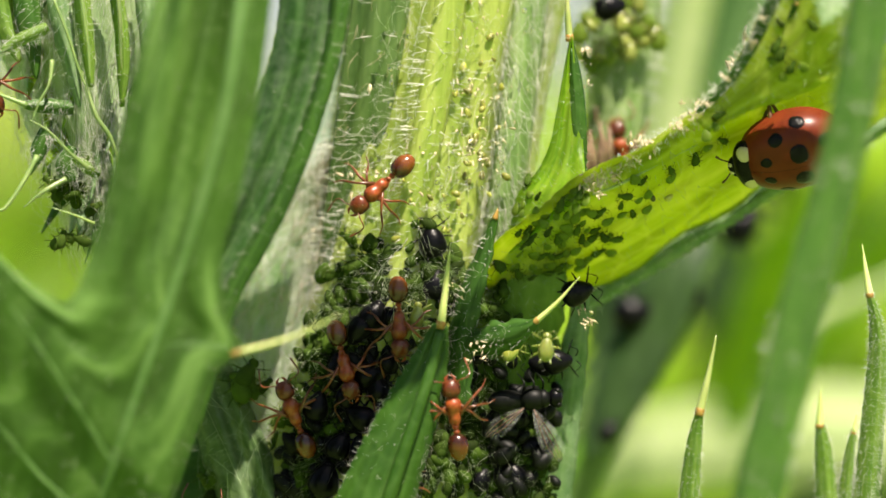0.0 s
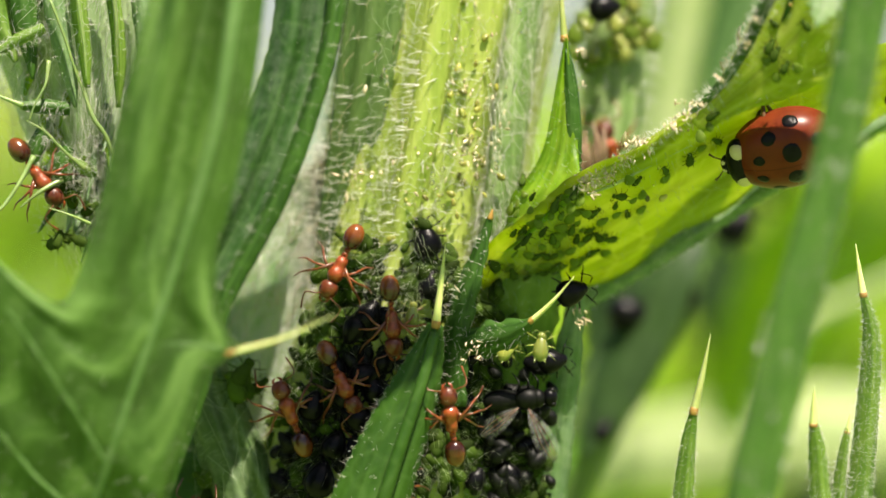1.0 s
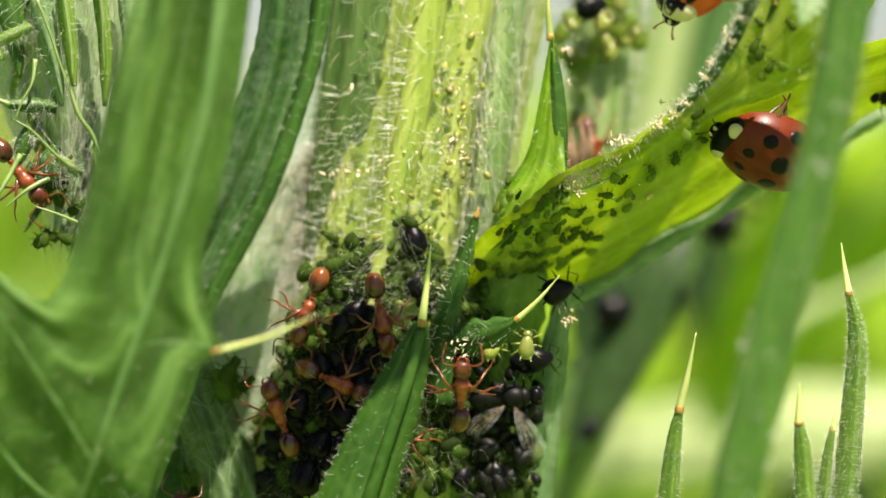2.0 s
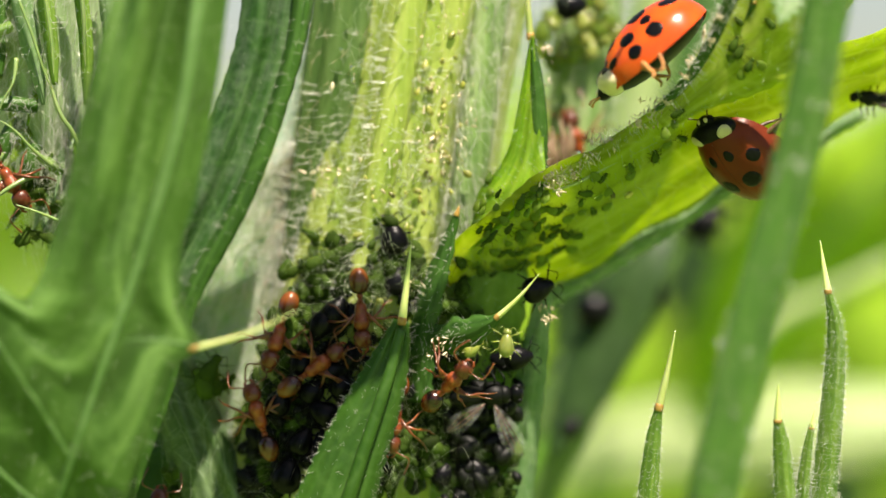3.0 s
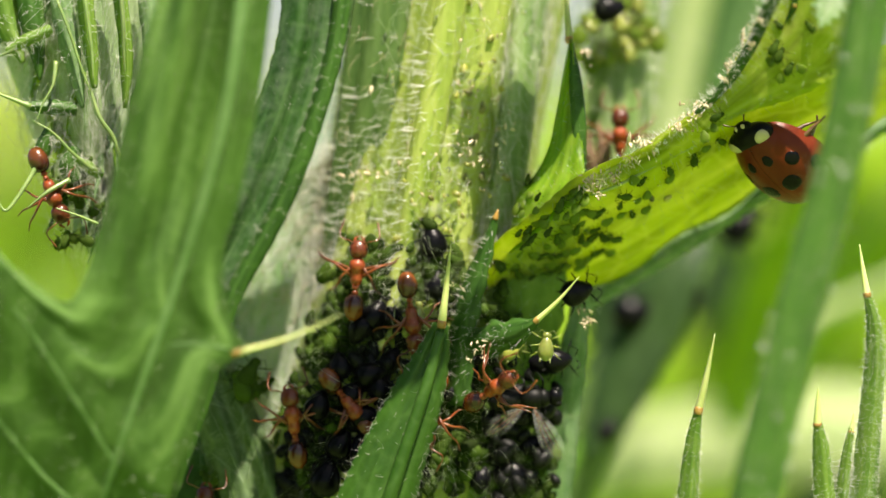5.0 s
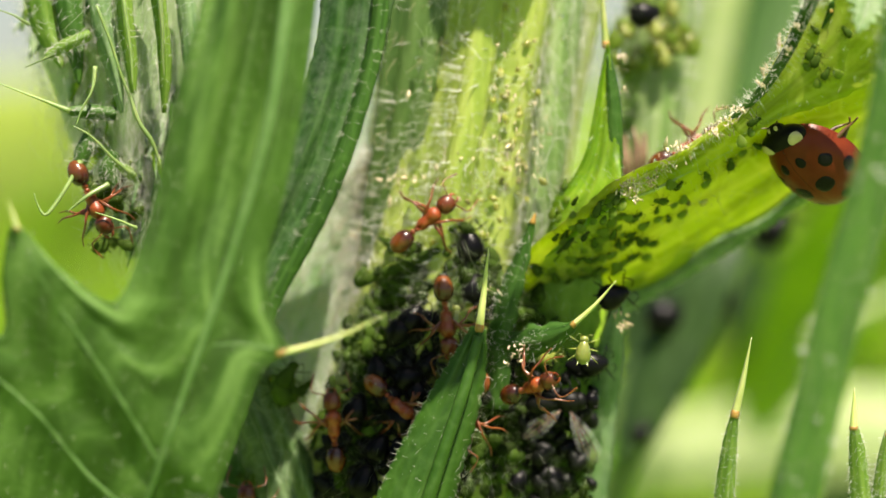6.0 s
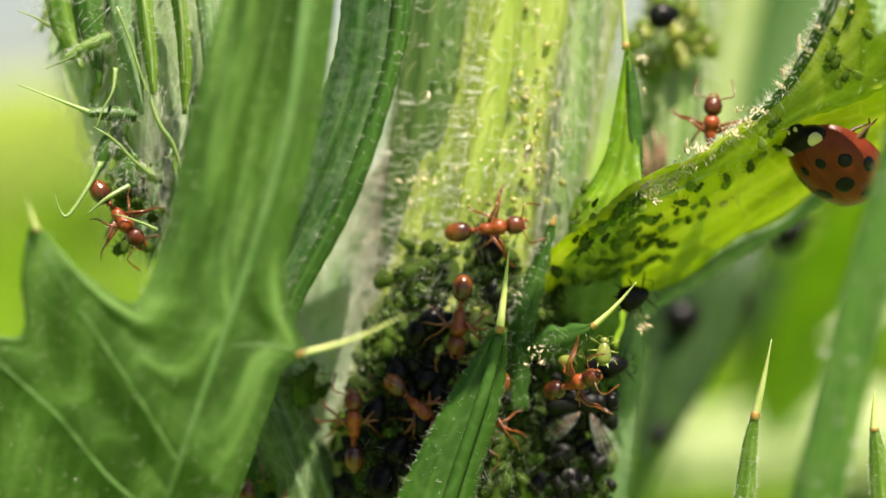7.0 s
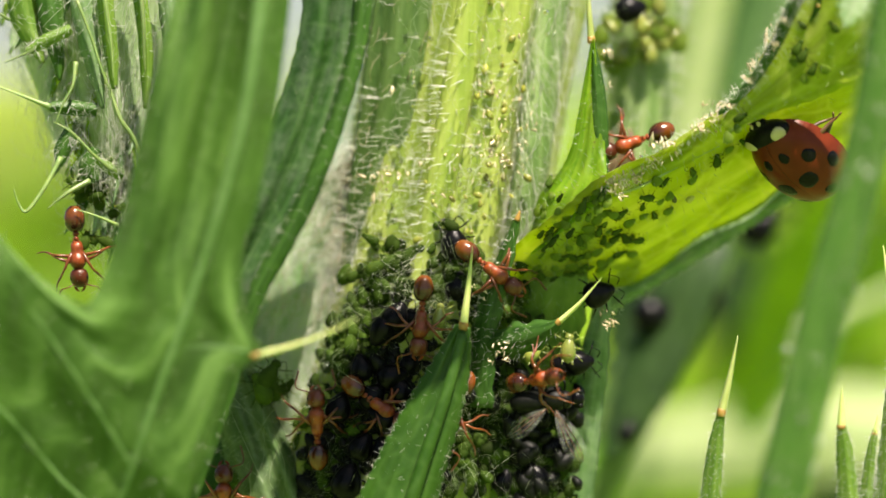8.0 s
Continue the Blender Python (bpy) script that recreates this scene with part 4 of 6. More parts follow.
def withered_bract():
    """A dry curled bract in the fork behind the leaf rim."""
    th = thing("withered_bract", "brown dry curled bract in the fork behind the leaf rim", "leaf")
    rnd = random.Random(91)
    for i in range(9):
        x, z = 8.3 + rnd.uniform(-0.7, 1.0), 4.2 + rnd.uniform(-0.5, 0.4)
        dx, ln = rnd.uniform(-0.5, 0.4), rnd.uniform(1.2, 2.6)
        blade("strip", [(x, 4.6, z, 0.12), (x + dx * 0.5, 4.3, z + ln * 0.5, 0.2), (x + dx, 4.6, z + ln, 0.04)], HUSK_BROWN, th, seed=95 + i, n=10, across=4, thick=0.06, cup=0.5, tilt=rnd.uniform(-50, 50))


def left_plant():
    th = thing("thistle_plant", "woolly cobwebbed thistle shoot with slender curved spines", "thistle")
    core = tube("bud", [(-19.64, 4.1, 16.66, 5.27), (-19.39, 3.7, 12.61, 4.89), (-18.89, 2.9, 8.87, 3.96), (-18.43, 2.5, 6.39, 3.58), (-18.01, 1.9, 3.62, 2.36), (-17.65, 1.1, -0.06, 1.45)], STEM_DOWNY, th, 60, 60, ribs=13, depth=0.14)
    hairs_on(core, 800, 1.4, 0.009, HAIR_FINE, 40, droop=0.9, wild=0.7, front=True)
    threads_on(core, 700, 5.0, 0.009, HAIR, 74, (0.1, 0, 1), off=0.5, stray=0.22)
    threads_on(core, 260, 3.6, 0.008, HAIR, 174, (0.1, 0, 1), off=1.2, stray=0.6)
    leaves = (
        ([(-23.83, -1.5, 15.31, 0.71), (-23.36, -1.7, 12.59, 0.77), (-22.74, -1.9, 10.92, 0.48), (-22.29, -1.9, 9.87, 0.12)], LEAF_SLIM),
        ([(-22.29, -1.9, 15.28, 0.65), (-21.8, -2.3, 12.25, 0.71), (-21.5, -2.3, 10.15, 0.36), (-21.35, -2.3, 8.95, 0.09)], LEAF_FRESH),
        ([(-20.58, -2.5, 15.24, 0.59), (-19.94, -2.9, 11.62, 0.59), (-19.34, -2.9, 8.92, 0.35), (-19.04, -2.9, 7.43, 0.09)], LEAF_WOOL),
        ([(-19.13, -2.9, 15.21, 0.44), (-18.8, -3.3, 12.19, 0.44), (-18.53, -3.3, 10.1, 0.35), (-18.38, -3.3, 8.46, 0.15)], LEAF_SLIM),
        ([(-17.41, -2.7, 15.22, 0.41), (-16.85, -3.1, 11.6, 0.38), (-16.73, -3.1, 9.51, 0.35), (-16.8, -2.9, 7.43, 0.12)], LEAF_SLIM),
        ([(-15.96, -2.1, 15.27, 0.53), (-15.48, -2.5, 11.64, 0.53), (-15.39, -2.5, 8.94, 0.3), (-15.48, -2.5, 7.14, 0.09)], LEAF_WOOL),
        ([(-19.36, -2.7, 7.37, 0.36), (-20.67, -3.1, 7.48, 0.41), (-21.85, -3.3, 7.53, 0.24)], LEAF_FRESH),
        ([(-20.69, -2.9, 11.62, 0.3), (-21.85, -3.3, 11.06, 0.35), (-23.02, -3.5, 10.39, 0.18)], LEAF_SLIM),
        ([(-18.03, -2.5, 3.9, 0.27), (-18.66, -2.9, 4.29, 0.33), (-19.33, -3.1, 4.73, 0.15)], LEAF_SLIM),
        ([(-19.56, -2.1, 3.55, 0.42), (-19.85, -2.3, 4.45, 0.53), (-19.41, -2.1, 5.35, 0.3)], LEAF_FRESH),
        ([(-20.73, -2.5, 6.24, 0.41), (-21.16, -2.7, 5.34, 0.47), (-21.31, -2.7, 4.44, 0.18)], LEAF_FRESH),
    )
    for i, (pts, mat) in enumerate(leaves):
        b = blade("bract", pts, mat, th, "slender green bract", seed=50 + i, cup=0.45, n=20, across=8, thick=0.22, teeth=0.04)
        hairs_on(b, 140, 0.8, 0.010, HAIR, 110 + i, droop=0.8, wild=0.6)
    rods = (
        ([(-23.97, -2.5, 12.12, 0.1), (-24.73, -2.9, 12.57, 0.07), (-25.63, -3.1, 12.92, 0.02)], SPINE_GREEN),
        ([(-22.54, -3.5, 10.54, 0.12), (-23.3, -3.7, 10.2, 0.08), (-24.05, -3.9, 9.8, 0.02)], SPINE_GREEN),
        ([(-21.72, -3.4, 7.5, 0.16), (-23.3, -3.7, 8.11, 0.1), (-25.45, -4.1, 8.96, 0.02)], SPINE_GREEN),
        ([(-20.41, -3.3, 9.86, 0.14), (-20.53, -3.7, 8.65, 0.12), (-21.01, -3.9, 7.69, 0.08), (-21.35, -4.1, 6.73, 0.03)], SPINE_GREEN),
        ([(-18.5, -3.3, 4.19, 0.14), (-19.42, -3.7, 5.01, 0.12), (-20.6, -3.9, 6.11, 0.08), (-21.54, -4, 6.73, 0.03)], SPINE_GREEN),
        ([(-21.19, -3.3, 4.88, 0.16), (-21.81, -3.7, 3.67, 0.16), (-22.6, -4.1, 2.39, 0.14), (-23.07, -4.2, 2.06, 0.12), (-23.36, -4.2, 2.57, 0.06), (-23.53, -4.3, 3.16, 0.02)], SPINE_GREEN),
        ([(-19.7, -3.3, 3.65, 0.16), (-20.75, -3.9, 2.93, 0.16), (-21.83, -4.1, 2.15, 0.14)], SPINE_GREEN),
        ([(-18.2, -3.3, 1.32, 0.1), (-19.27, -3.7, 1.74, 0.08), (-20.36, -3.9, 2.15, 0.02)], SPINE_GREEN),
        ([(-19.01, -3.7, 14.55, 0.14), (-18.75, -3.9, 12.45, 0.14), (-18.51, -3.9, 10.52, 0.12), (-18.39, -3.9, 8.88, 0.04)], SPINE_GREEN),
        ([(-17.11, -3.5, 14.56, 0.16), (-16.83, -3.7, 12.17, 0.16), (-16.74, -3.7, 10.53, 0.12), (-16.74, -3.7, 9.34, 0.04)], SPINE_GREEN),
        ([(-18.61, -3.5, 8.45, 0.08), (-17.99, -3.7, 6.95, 0.16), (-17.4, -3.7, 5.76, 0.16), (-16.91, -3.5, 4.42, 0.1)], SPINE_GREEN),
        ([(-20.35, -3.3, 13.09, 0.08), (-19.59, -3.5, 11.28, 0.12), (-18.99, -3.5, 9.49, 0.1), (-18.49, -3.5, 8.15, 0.04)], SPINE_GREEN),
    )
    rnd = random.Random(61)
    for pts, mat in rods:
        bent = [(*p[:3], 0.03) if i == len(pts) - 1 else (p[0] + rnd.uniform(-0.08, 0.08), p[1], p[2] + rnd.uniform(-0.08, 0.08), p[3] * 0.7) if 0 < i < len(pts) - 1 else p for i, p in enumerate(pts)]
        tube("spine", bent, mat, th, 22, 8, "pale curved spine")
    skin = [p for p in core.data.polygons if p.normal.y < -0.62]
    for i in range(46):
        f = rnd.choice(skin)
        c, nn = f.center / MM, f.normal
        d = V((rnd.uniform(-0.5, 0.3), 0, -1)).normalized()
        ln, w = rnd.uniform(1.6, 3.4), rnd.uniform(0.18, 0.42)
        pts = [(*(c - d * ln * 0.5 + nn * 0.1), w * 0.7), (*(c + nn * 0.5), w), (*(c + d * ln * 0.4 + nn * 0.9), w * 0.5), (*(c + d * ln * 0.75 + nn * 1.3), 0.03)]
        b = blade("bract", pts, (LEAF_WOOL, LEAF_FELT, LEAF_FRESH, LEAF_LIME)[i % 4], th, "slender green bract", seed=70 + i, cup=0.4, n=14, across=6, thick=0.12, teeth=0.05)
        hairs_on(b, 60, 0.9, 0.008, HAIR, 160 + i, droop=0.9, wild=0.8)
    for i in range(14):
        rnd = random.Random(200 + i)
        x, y, z = (-19.48, -1.3, 2.96)
        a = aphid("green", x + rnd.uniform(-1.0, 1.6), y + rnd.uniform(-0.4, 0.4), z + rnd.uniform(-2.6, 1.6), rnd.uniform(0, 180), rnd.uniform(0.5, 0.8))


main_stem()
wing_leaf()
front_bract()
LEFT = left_leaf()
right_stems()
back_plants()
withered_bract()


# ---- ants ----
def limb(pts, r, sides=6):
    out = [(*p, q) for p, q in zip(pts, r)]
    v, f, _ = tube_data(out, 2 * len(out) + 2, sides)
    return v, f


ANT_LEGS = [(0.78, 40, 1.15), (0.42, -5, 1.2), (0.08, -45, 1.42)]


def ant_leg_mesh(side, k):
    """A leg from its hip: thigh up and out, shin down, foot on the ground."""
    s, r = side * k * 0.86, [0.085, 0.1, 0.06, 0.068, 0.042, 0.028]
    p = [(0, 0, 0), (0, 0.35 * s, 0.22 * k), (0.02, 0.95 * s, 0.30 * k), (-0.03, 1.25 * s, -0.05), (-0.08, 1.6 * s, -0.36), (0.05, 1.95 * s, -0.46)]
    return mesh_from("leg", *limb(p, r), ANT_LEG)


def ring_body(profile, seg=18):
    """Vertices and faces of a body turned about its length: rows of x, half width, half height, middle height."""
    v, f = [], []
    for x, w, h, z in profile:
        for k in range(seg):
            th = 2 * math.pi * k / seg
            v.append((x, w * math.cos(th), z + h * math.sin(th)))
    for i in range(len(profile) - 1):
        for k in range(seg):
            k2 = (k + 1) % seg
            f.append((i * seg + k, (i + 1) * seg + k, (i + 1) * seg + k2, i * seg + k2))
    f.append(tuple(range(seg - 1, -1, -1)))
    f.append(tuple((len(profile) - 1) * seg + k for k in range(seg)))
    return v, f


def gaster_profile():
    """A swollen abdomen of four overlapping plates, drawn out to a blunt tip."""
    rows = [(-0.86, 0.10, 0.10, 0.5)]
    for i in range(27):
        q = (i + 0.5) / 27
        r = math.sqrt(max(0.0, 1 - (2 * (0.03 + 0.97 * q) ** 0.92 - 1) ** 2))
        step = 0.012 * ((q * 3.4) % 1.0)
        rows.append((-0.86 - 1.42 * q, (0.53 + step) * r + 0.01, (0.50 + step) * r + 0.01, 0.55 - 0.06 * q))
    return rows


def thorax_profile():
    """Neck, broad front, pinched middle and sloping hind part."""
    P = [(1.14, 0.15, 0.14, 0.6), (1.02, 0.28, 0.25, 0.61), (0.84, 0.41, 0.38, 0.64), (0.62, 0.43, 0.41, 0.65), (0.42, 0.385, 0.37, 0.63), (0.26, 0.335, 0.32, 0.59), (0.1, 0.325, 0.32, 0.57), (-0.12, 0.32, 0.33, 0.55), (-0.32, 0.26, 0.25, 0.5), (-0.42, 0.13, 0.13, 0.46)]
    return [tuple(r) for r in spline(P, 26)][::-1]


def head_profile():
    P = [(1.02, 0.12, 0.1, 0.6), (1.1, 0.31, 0.25, 0.61), (1.26, 0.45, 0.36, 0.62), (1.5, 0.49, 0.39, 0.62), (1.74, 0.46, 0.36, 0.6), (1.94, 0.35, 0.27, 0.57), (2.04, 0.2, 0.16, 0.54)]
    return [tuple(r) for r in spline(P, 20)]


ANT_SHAPES = {}


def ant_model(label):
    if not ANT_SHAPES:
        t = thorax_profile()
        ANT_SHAPES["thorax"] = joined("thorax", [ring_body(t), ball((-0.40, 0.13, 0.74), (0.2, 0.035, 0.035), 6, 5), ball((-0.40, -0.13, 0.74), (0.2, 0.035, 0.035), 6, 5)], ANT)
        ANT_SHAPES["petiole"] = joined("petiole", [ball((-0.52, 0, 0.52), (0.15, 0.13, 0.22)), ball((-0.76, 0, 0.5), (0.15, 0.18, 0.2)), ball((-0.5, 0, 0.45), (0.34, 0.08, 0.08))], ANT)
        ANT_SHAPES["gaster"] = mesh_from("gaster", *ring_body(gaster_profile()[::-1], 20), ANT_GASTER)
        ANT_SHAPES["head"] = mesh_from("head", *ring_body(head_profile(), 20), ANT_HEAD)
    a = thing("ant", label, "ant", "ants on the thistle")
    th = part("thorax", ANT_SHAPES["thorax"], a)
    part("petiole", ANT_SHAPES["petiole"], a)
    g = part("gaster", ANT_SHAPES["gaster"], a, "glossy dark-banded amber abdomen")
    h = part("head", ANT_SHAPES["head"], a, "dark red-brown head")
    for k, ob in enumerate((th, g, h)):
        key = "setae%d" % k
        if key not in ANT_SHAPES:
            ANT_SHAPES[key] = hairs_on(ob, (60, 90, 60)[k], 0.19, 0.008, HAIR, 300 + k, "setae", droop=0.2, lean=(-0.4, 0, 0.4), label="short pale setae").data
        else:
            part("setae", ANT_SHAPES[key], ob, "short pale setae")["kind"] = "stuff"
    for s in (1, -1):
        part("eye", mesh_from("eye", *ball((1.56, 0.42 * s, 0.74), (0.11, 0.06, 0.1), 8, 6), BLACK), h, "black eye")
        part("mandible", mesh_from("mandible", *limb([(1.9, 0.22 * s, 0.53), (2.1, 0.22 * s, 0.5), (2.26, 0.05 * s, 0.48)], [0.09, 0.08, 0.03]), ANT), h)
        p = [(1.85, 0.2 * s, 0.78), (2.0, 0.6 * s, 0.95), (2.12, 0.98 * s, 0.92), (2.4, 1.05 * s, 0.72), (2.8, 0.95 * s, 0.5), (3.05, 0.88 * s, 0.4)]
        part("antenna", mesh_from("antenna", *limb(p, [0.035, 0.036, 0.04, 0.034, 0.05, 0.045]), ANT_LEG), h, "elbowed antenna")
    for s in (1, -1):
        for x, turn, k in ANT_LEGS:
            part("leg", LEGS[(s, k)], a, m=pose(x * MM, 0.2 * s * MM, 0.45 * MM, 0, 0, turn * s))
    return a


LEGS = {(s, k): ant_leg_mesh(s, k) for s in (1, -1) for _, _, k in ANT_LEGS}
ANT_LABELS = {
    "walker": "reddish-brown ant climbing down over the stem's aphids",
    "tender": "red-brown ant head down among black aphids, abdomen raised",
    "guard": "slim red-brown ant facing up beside the woolly stem wing",
    "turner": "red-brown ant with amber abdomen turning among aphids and climbing",
    "sunlit": "bright orange-red sunlit ant beside a dead winged insect",
    "hidden": "orange-red ant half hidden behind the front bract",
    "climber": "dark red ant climbing down the woolly thistle head",
    "rim": "orange-red sunlit ant wandering along the leaf rim",
    "low": "dark red ant coming up from below at the stem wing",
}
ANTS = {k: ant_model(v) for k, v in ANT_LABELS.items()}


# ---- ladybirds ----
def dome(x, th, lift=1.0):
    """A point of the wing cases: x along the body, th the angle down from the seam."""
    u = max(-1.0, min(1.0, (x + 0.3) / 3.2))
    full = math.sqrt(1 - u * u)
    w = full ** (0.86 - 0.16 * u)
    flare = 1 + 0.24 * max(0.0, abs(th) / 1.76 - 0.85)
    return ((x + 0.3) * (1 + (lift - 1) * 0.6) - 0.3, 2.5 * w * math.sin(th) * flare * lift, 0.35 + 2.2 * w * math.cos(th) * (1 - 0.06 * u) * lift)


def elytron(side, mat):
    """One wing case: half of a dome, cut along the seam."""
    v, f = [], []
    n, m = 26, 14
    for i in range(n + 1):
        x = 3.2 * math.cos(math.pi * i / n) - 0.3
        for k in range(m + 1):
            px, py, pz = dome(x, 1.76 * k / m)
            v.append((px, side * (0.012 + py), pz - (0.03 if k == 0 else 0)))
    for i in range(n):
        for k in range(m):
            a = i * (m + 1) + k
            q = (a, a + 1, a + m + 2, a + m + 1)
            f.append(q if side < 0 else q[::-1])
    return mesh_from("elytron", v, f, mat)


def spot_mesh(x, y, r, seed):
    """A black spot that follows the dome; y is the way down from the seam."""
    rnd = random.Random(seed)
    side = 1 if y > 0 else -1
    v, f, n = [], [], 18
    wob = [rnd.uniform(0.86, 1.12) for _ in range(n)]
    wob = [(wob[i - 1] + 2 * wob[i] + wob[(i + 1) % n]) / 4 for i in range(n)]

    def at(px, py, lift):
        a, b, c = dome(px, py / 2.3, lift)
        return (a, side * b, c)

    v.append(at(x, abs(y), 1.010))
    for ring, k in ((1, 0.5), (2, 0.93), (3, 1.0)):
        for i in range(n):
            a = 2 * math.pi * i / n
            v.append(at(x + r * k * wob[i] * math.cos(a), abs(y) + r * k * wob[i] * math.sin(a), 1.009 if ring < 3 else 0.997))
    for i in range(n):
        j = (i + 1) % n
        f.append((0, 1 + i, 1 + j))
        for ring in (0, 1):
            f.append((1 + ring * n + i, 1 + (ring + 1) * n + i, 1 + (ring + 1) * n + j, 1 + ring * n + j))
    return mesh_from("spot", v, [q if side > 0 else q[::-1] for q in f], BLACK)


def shield_patch(name, x, y, rx, ry, turn, mat, lift=1.015):
    """A rounded patch that follows the pronotum's dome."""
    v, f, n = [], [], 16
    ca, sa = math.cos(radians(turn)), math.sin(radians(turn))
    for k in (0.02, 0.5, 0.93, 1.0):
        for i in range(n):
            a = 2 * math.pi * i / n
            e, g = rx * k * math.cos(a), ry * k * math.sin(a)
            px, py = (x + e * ca - g * sa - 2.6) / 0.85, (y + e * sa + g * ca) / 1.68
            d = math.hypot(px, py)
            if d > 0.97:
                px, py = px / d * 0.97, py / d * 0.97
            h = lift if k < 1 else 0.985
            v.append((2.6 + 0.85 * px * h, 1.68 * py * h, 0.75 + 0.8 * math.sqrt(1 - px * px - py * py) * h))
    for j in range(3):
        for i in range(n):
            i2 = (i + 1) % n
            f.append((j * n + i, (j + 1) * n + i, (j + 1) * n + i2, j * n + i2))
    f.append(tuple(range(n)))
    return mesh_from(name, v, f, mat)


SPOTS = [(1.5, 0.7, 0.36), (2.35, 1.3, 0.27), (2.0, 2.2, 0.34), (-0.5, 0.82, 0.62), (0.65, 1.95, 0.48), (0.75, 2.95, 0.42), (-0.75, 1.85, 0.34), (-0.8, 2.75, 0.52), (-2.2, 1.3, 0.5)]


def beetle_leg(side, k, mat):
    s = side * k
    p = [(0, 0, 0), (0, 0.7 * s, 0.25), (0, 1.3 * s, 0.1), (-0.1, 1.75 * s, -0.45), (-0.2, 2.2 * s, -0.8), (-0.1, 2.6 * s, -0.9)]
    return mesh_from("leg", *limb(p, [0.16, 0.2, 0.16, 0.12, 0.08, 0.06]), mat)


def ladybird(label, mat, spots, limbs, pale):
    b = thing("ladybird", label, "ladybird", "ladybirds on the thistle")
    part("body", mesh_from("body", *ball((-0.2, 0, 0.3), (3.0, 2.25, 0.75), 22, 12), BLACK_DULL), b, "dark flat underside")
    for s in (1, -1):
        e = part("elytron", elytron(s, mat), b)
        for i, (x, y, r) in enumerate(spots):
            part("spot", spot_mesh(x, s * y, r, i), e, "black spot")
    pr = part("pronotum", mesh_from("pronotum", *ball((2.6, 0, 0.75), (0.85, 1.68, 0.8), 26, 14), CREAM if pale else BLACK), b, "cream pronotum with black marks" if pale else "black pronotum with cream patches")
    for s in (1, -1):
        if pale:
            part("mark", shield_patch("mark", 2.62, 0.60 * s, 0.82, 0.48, -30 * s, BLACK), pr, "black slanting mark")
            part("mark", shield_patch("mark", 2.25, 0.34 * s, 0.46, 0.46, 0, BLACK, 1.02), pr, "black mark")
            part("mark", shield_patch("mark", 2.55, 1.18 * s, 0.3, 0.2, 20 * s, BLACK), pr, "small black mark")
        else:
            part("patch", shield_patch("patch", 2.66, 1.1 * s, 0.44, 0.44, 0, CREAM), pr, "cream patch")
            part("mark", shield_patch("mark", 2.12, 0.12 * s, 0.05, 0.16, 60 * s, CREAM, 1.02), pr, "small cream mark")
    h = part("head", mesh_from("head", *ball((3.3, 0, 0.55), (0.48, 0.66, 0.4), 16, 10), BLACK), b)
    for s in (1, -1):
        part("eye", mesh_from("eye", *ball((3.38, 0.5 * s, 0.65), (0.2, 0.16, 0.2), 10, 8), BLACK), h, "shiny black eye")
        part("antenna", mesh_from("antenna", *limb([(3.65, 0.35 * s, 0.5), (4.05, 0.72 * s, 0.6), (4.3, 0.95 * s, 0.5)], [0.05, 0.05, 0.09]), limbs), h, "clubbed antenna")
        part("cheek", mesh_from("cheek", *ball((3.55, 0.25 * s, 0.72), (0.2, 0.16, 0.16), 8, 6), CREAM), h, "cream cheek patch")
        for x, turn, k in ((1.9, 35, 0.95), (0.6, 0, 1.05), (-0.9, -38, 1.1)):
            part("leg", BLEGS[(s, k, limbs)], b, m=pose(x * MM, 1.0 * s * MM, 0.1 * MM, 0, 0, turn * s))
    return b


BLEGS = {(s, k, m): beetle_leg(s, k, m) for s in (1, -1) for k in (0.95, 1.05, 1.1) for m in (TAN, BROWN)}
RESTING = ladybird("red ladybird with black spots clinging beneath the leaf, shell darkened for shade", RED_SHADE_TONE, [(SPOTS[i][0], SPOTS[i][1], SPOTS[i][2] * 0.95) for i in (0, 3, 4, 7, 8)], BROWN, False)
for c in RESTING.children_recursive:
    c.data.transform(Matrix.Scale(0.89, 4))
    m = c.matrix_basis.copy()
    m.translation *= 0.89
    c.matrix_basis = m
ROVING = ladybird("bright orange-red ladybird with black spots walking over the leaf rim", RED_SHELL, SPOTS, TAN, True)


# ---- aphids ----
def aphid_parts(mat, leg_mat, k=1.0):
    body = joined("body", [ball((0, 0, 0.40), (0.66 if mat is BLACK else 0.64 if mat is APHID_LEAF else 0.70, 0.54 if mat is BLACK else 0.52 if mat is APHID_LEAF else 0.42, 0.42 if mat is BLACK else 0.34), 14, 9, None, 0.28), ball((0.5 if mat in (BLACK, APHID_LEAF) else 0.7, 0, 0.36), (0.22, 0.26, 0.2), 10, 6)], mat)
    legs = []
    for s in (1, -1):
        for x, dx in ((0.5, 0.35), (0.2, -0.1), (-0.05, -0.5)):
            legs.append(mesh_from("leg", *limb([(x, 0.2 * s, 0.3), (x + dx * 0.5, 0.55 * s, 0.4), (x + dx, 0.85 * s, 0.02)], [0.035 * k, 0.035 * k, 0.02 * k], 4), leg_mat))
        legs.append(mesh_from("antenna", *limb([(0.85, 0.1 * s, 0.42), (1.0, 0.35 * s, 0.55), (0.6, 0.62 * s, 0.6)], [0.025 * k, 0.02 * k, 0.012 * k], 4), leg_mat))
        legs.append(mesh_from("cornicle", *limb([(-0.5, 0.25 * s, 0.55), (-0.75, 0.3 * s, 0.72)], [0.04, 0.03], 4), leg_mat))
    return body, legs


